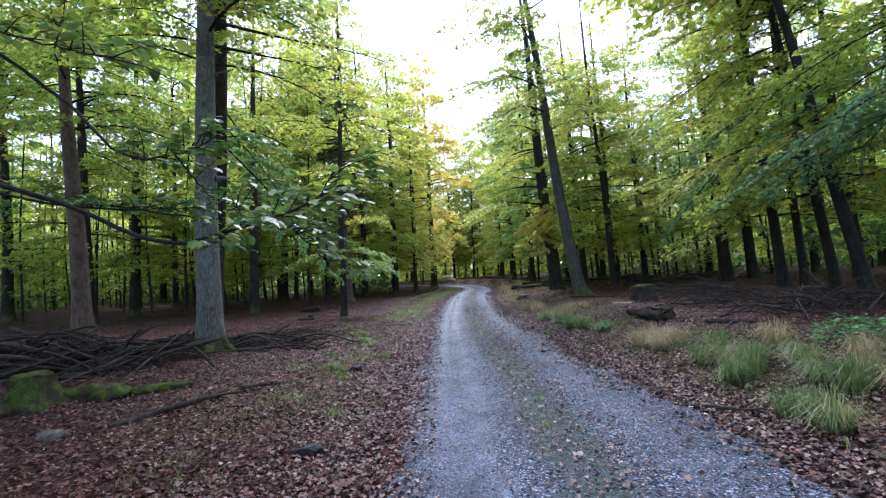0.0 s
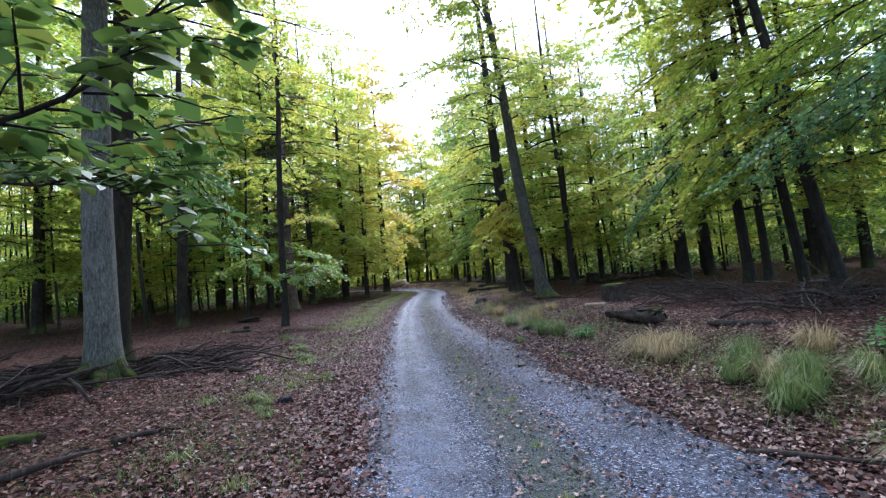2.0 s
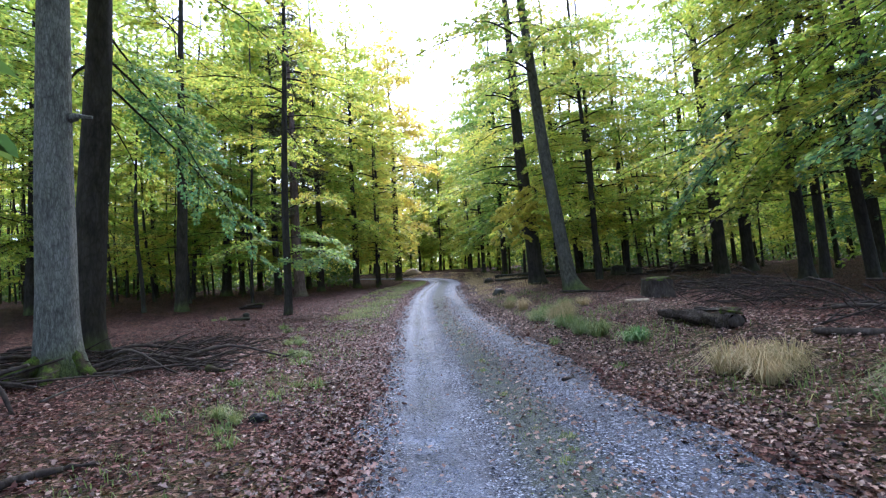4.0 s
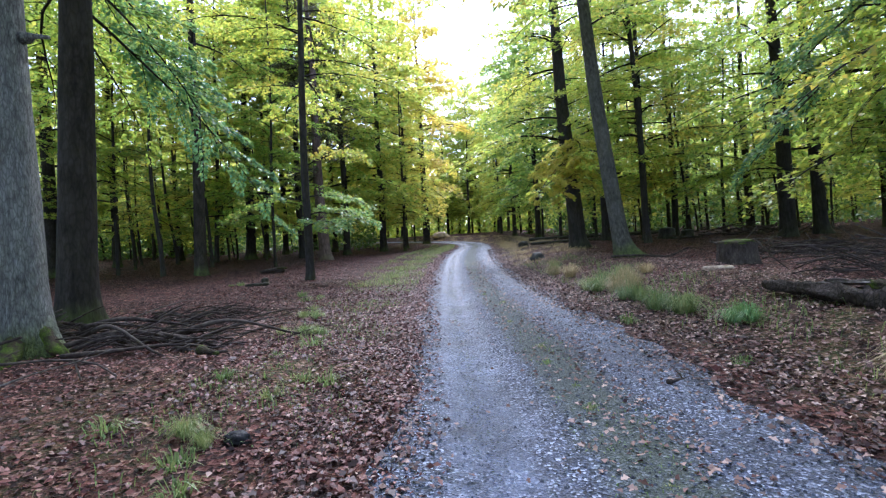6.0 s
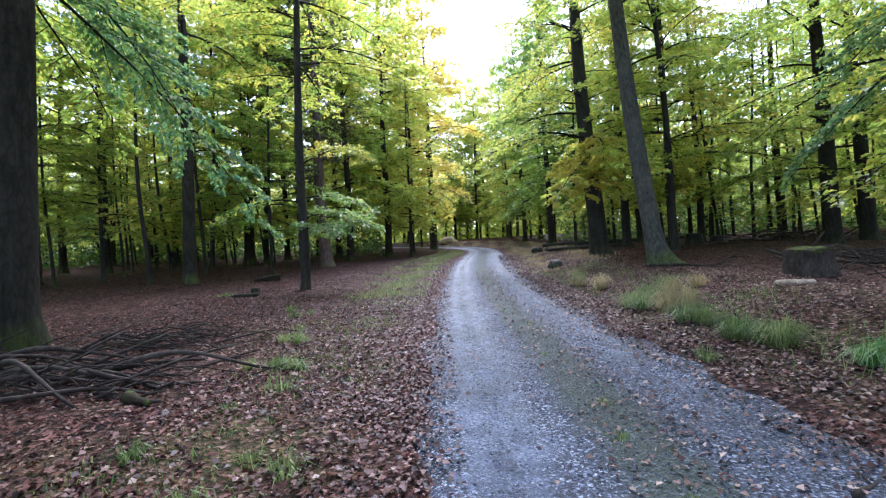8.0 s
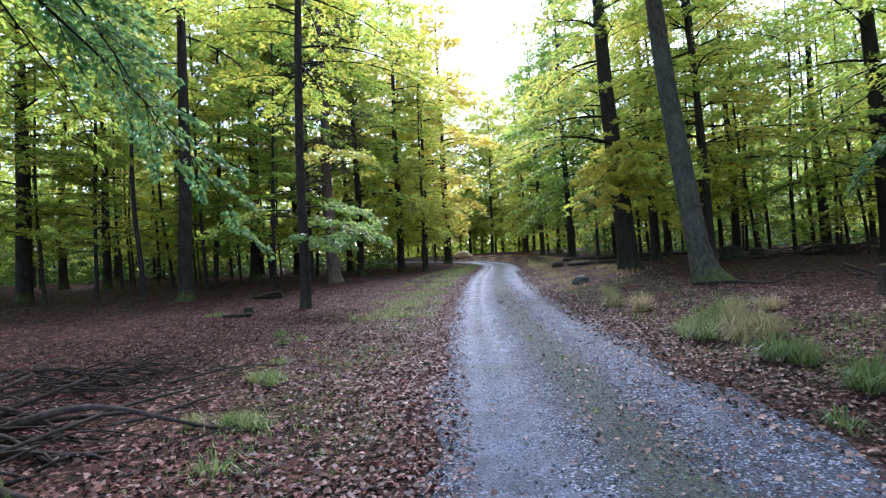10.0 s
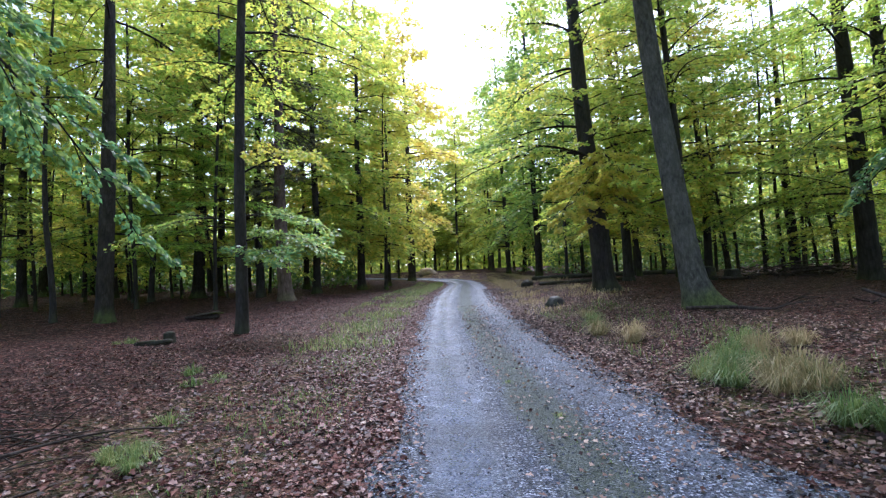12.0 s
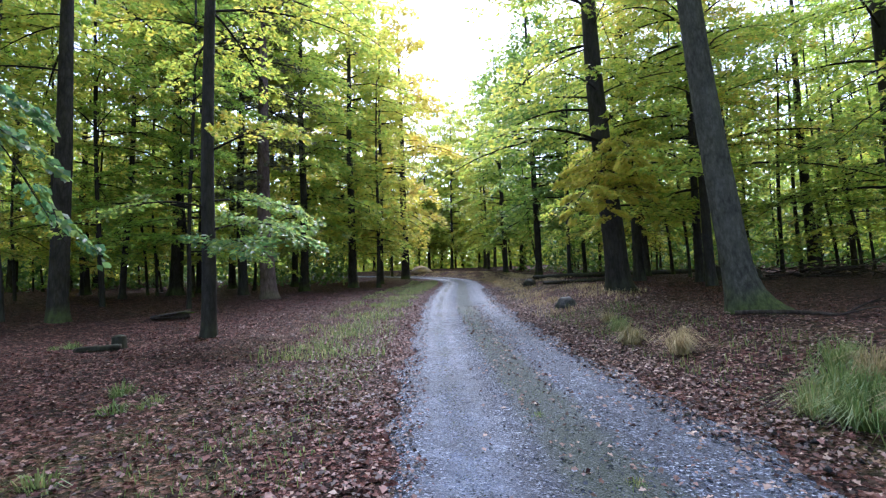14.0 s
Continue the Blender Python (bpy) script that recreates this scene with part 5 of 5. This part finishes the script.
stump(-6.3, 7.3, 0.55, 0.42, 1, "rotten stump thick with green moss among leaves", MOSS, MOSS, "mossy rotten top", 1.3)
stump(6.95, 17.0, 0.8, 0.5, 2, "old broad stump with a mossy top among brushwood", DEADWOOD, MOSS, "green mossy top", 0.3)
stump(12.6, 32.2, 0.8, 0.55, 3, "dark rotten stump behind a leaning tree", BARK_WET, BARK_WET, "dark rotten top", 0.6)
stump(13.4, 31.5, 0.6, 0.4, 4, "small dark stump on brown leaves", BARK_WET, BARK_WET, "dark rotten top", 0.6)
stump(-6.5, 23.1, 0.26, 0.22, 5, "small black stump on leaf litter", BARK_WET, BARK_WET, "dark top", 0.5)


def log(x, y, length, dia, turn, seed, label, bark_mat=DEADWOOD, end_mat=PALEWOOD, moss=False, name="log", taper=0.0, ragged=0.16):
    t = new(name)
    t.matrix_basis = pose(x, y, ground_z(x, y) + dia * 0.34, 0, 0, turn)
    tagged(t, label, "log", "logs on the forest floor")
    rg = random.Random(seed)
    n, sides = 22, 16
    v, f = [], []
    ph = [rg.uniform(0, 6.28) for _ in range(3)]
    thick = lambda u: 0.5 * dia * (1 - taper * u)
    for i in range(n + 1):
        u = i / n
        for k in range(sides):
            a = 2 * math.pi * k / sides
            p = Vector((length * (u - 0.5), math.cos(a), math.sin(a)))
            r = thick(u) * (0.86 if i in (0, n) else 1) * (1 + 2 * ragged * noise.noise(p * 2.1 + Vector((seed * 5.0, 0, 0))) + ragged * noise.noise(Vector((p.x * 9, p.y * 2.5, p.z * 2.5 + seed))))
            v.append((p.x + (0.3 * dia * noise.noise(Vector((k * 0.9, seed, i))) if i in (0, n) else 0), 0.05 * length * math.sin(2.5 * u + ph[0]) + r * math.cos(a), r * math.sin(a) * 0.8))
    for i in range(n):
        f += [(i * sides + k, i * sides + (k + 1) % sides, (i + 1) * sides + (k + 1) % sides, (i + 1) * sides + k) for k in range(sides)]
    part("bark", mesh("bark", v, f, bark_mat), t)
    for e in (-1, 1):
        q = thick(0.5 + 0.5 * e)
        part("cut_end", lumpy("cut_end", (0.05, 0.86 * q, 0.72 * q), seed + e, end_mat, 0.2, 1), t, "broken wood end").location = (e * length * 0.5, 0.05 * length * math.sin(2.5 * (0.5 + 0.5 * e) + ph[0]), 0)
    if moss:
        part("moss", lumpy("moss", (0.22, 0.13, 0.06), seed, MOSS, 0.3), t, "bright green moss cushion").location = (-length * 0.4, 0.0, dia * 0.43)
        slab = lumpy("bark_slab", (0.36, 0.14, 0.035), seed + 3, GREYWOOD, 0.4, 3)
        part("bark_slab", slab, t, "weathered grey slab of loose bark").matrix_basis = pose(-length * 0.14, 0.0, dia * 0.4, 12, 5, 6)
    return t


log(4.95, 11.95, 2.0, 0.34, 97, 1, "rotten bark-covered log with a cushion of moss", LOG_BARK, DEADWOOD, moss=True, taper=0.5, ragged=0.45)
log(5.5, 9.4, 0.9, 0.12, -50, 2, "decayed log sunk in leaves", DEADWOOD, DEADWOOD)
log(5.66, 15.6, 0.5, 0.12, -20, 3, "pale split piece of wood on leaves", PALEWOOD, PALEWOOD, name="wood_chunk")
log(5.25, 36.0, 0.55, 0.5, 70, 4, "short thick dark log section beside the track", BARK_WET, BARK_WET)
log(-7.9, 28.0, 1.0, 0.26, 195, 5, "mossy piece of log on leaf litter", DEADWOOD, DEADWOOD, moss=True, taper=0.4, ragged=0.3)
log(-6.6, 22.6, 0.7, 0.16, 20, 6, "short black log beside a small stump", BARK_WET, DEADWOOD)
for i in range(5):
    log(8.5 + 1.5 * i, 39.5 + 1.3 * (i % 3), 4.5, 0.3, 6 - 4 * i, 10 + i, "felled dark log lying at the wood's edge", BARK_WET, DEADWOOD)
for i in range(2):
    log(6.5 + 2 * i, 33.5 + 1.2 * i, 2.6, 0.2, 10 - 12 * i, 20 + i, "thin fallen log on leaves beside grass", BARK_WET, DEADWOOD)


def herb_patch(x, y, r, n, seed):
    rr = np.random.default_rng(seed)
    a, q = rr.uniform(0, 6.283, n), r * rr.uniform(0, 1, n) ** 0.6
    px, py = x + q * np.cos(a), y + q * np.sin(a)
    P = np.stack([px, py, land(px, py) + rr.uniform(0.08, 0.3, n)], 1)
    b = rr.uniform(0, 6.283, n)
    ax = np.stack([np.cos(b), np.sin(b), rr.normal(0, 0.2, n)], 1)
    ln = rr.uniform(0.05, 0.1, n)
    return tagged(new("herb_patch", quads_mesh("herb_patch", leaf_quads(P, ax, np.array([0, 0, 1.0]) + rr.normal(0, 0.3, (n, 3)), ln, ln * 0.8), HERB)), "low patch of fresh green leafy herbs", "herbs", kind="stuff")


herb_patch(5.6, 6.4, 0.7, 500, 1)
rock(0.4, 75.0, (1.3, 0.8, 0.6), 12, 0, "pale heap of sand beside the bend", PALEWOOD, "sand_heap", "sand heap")
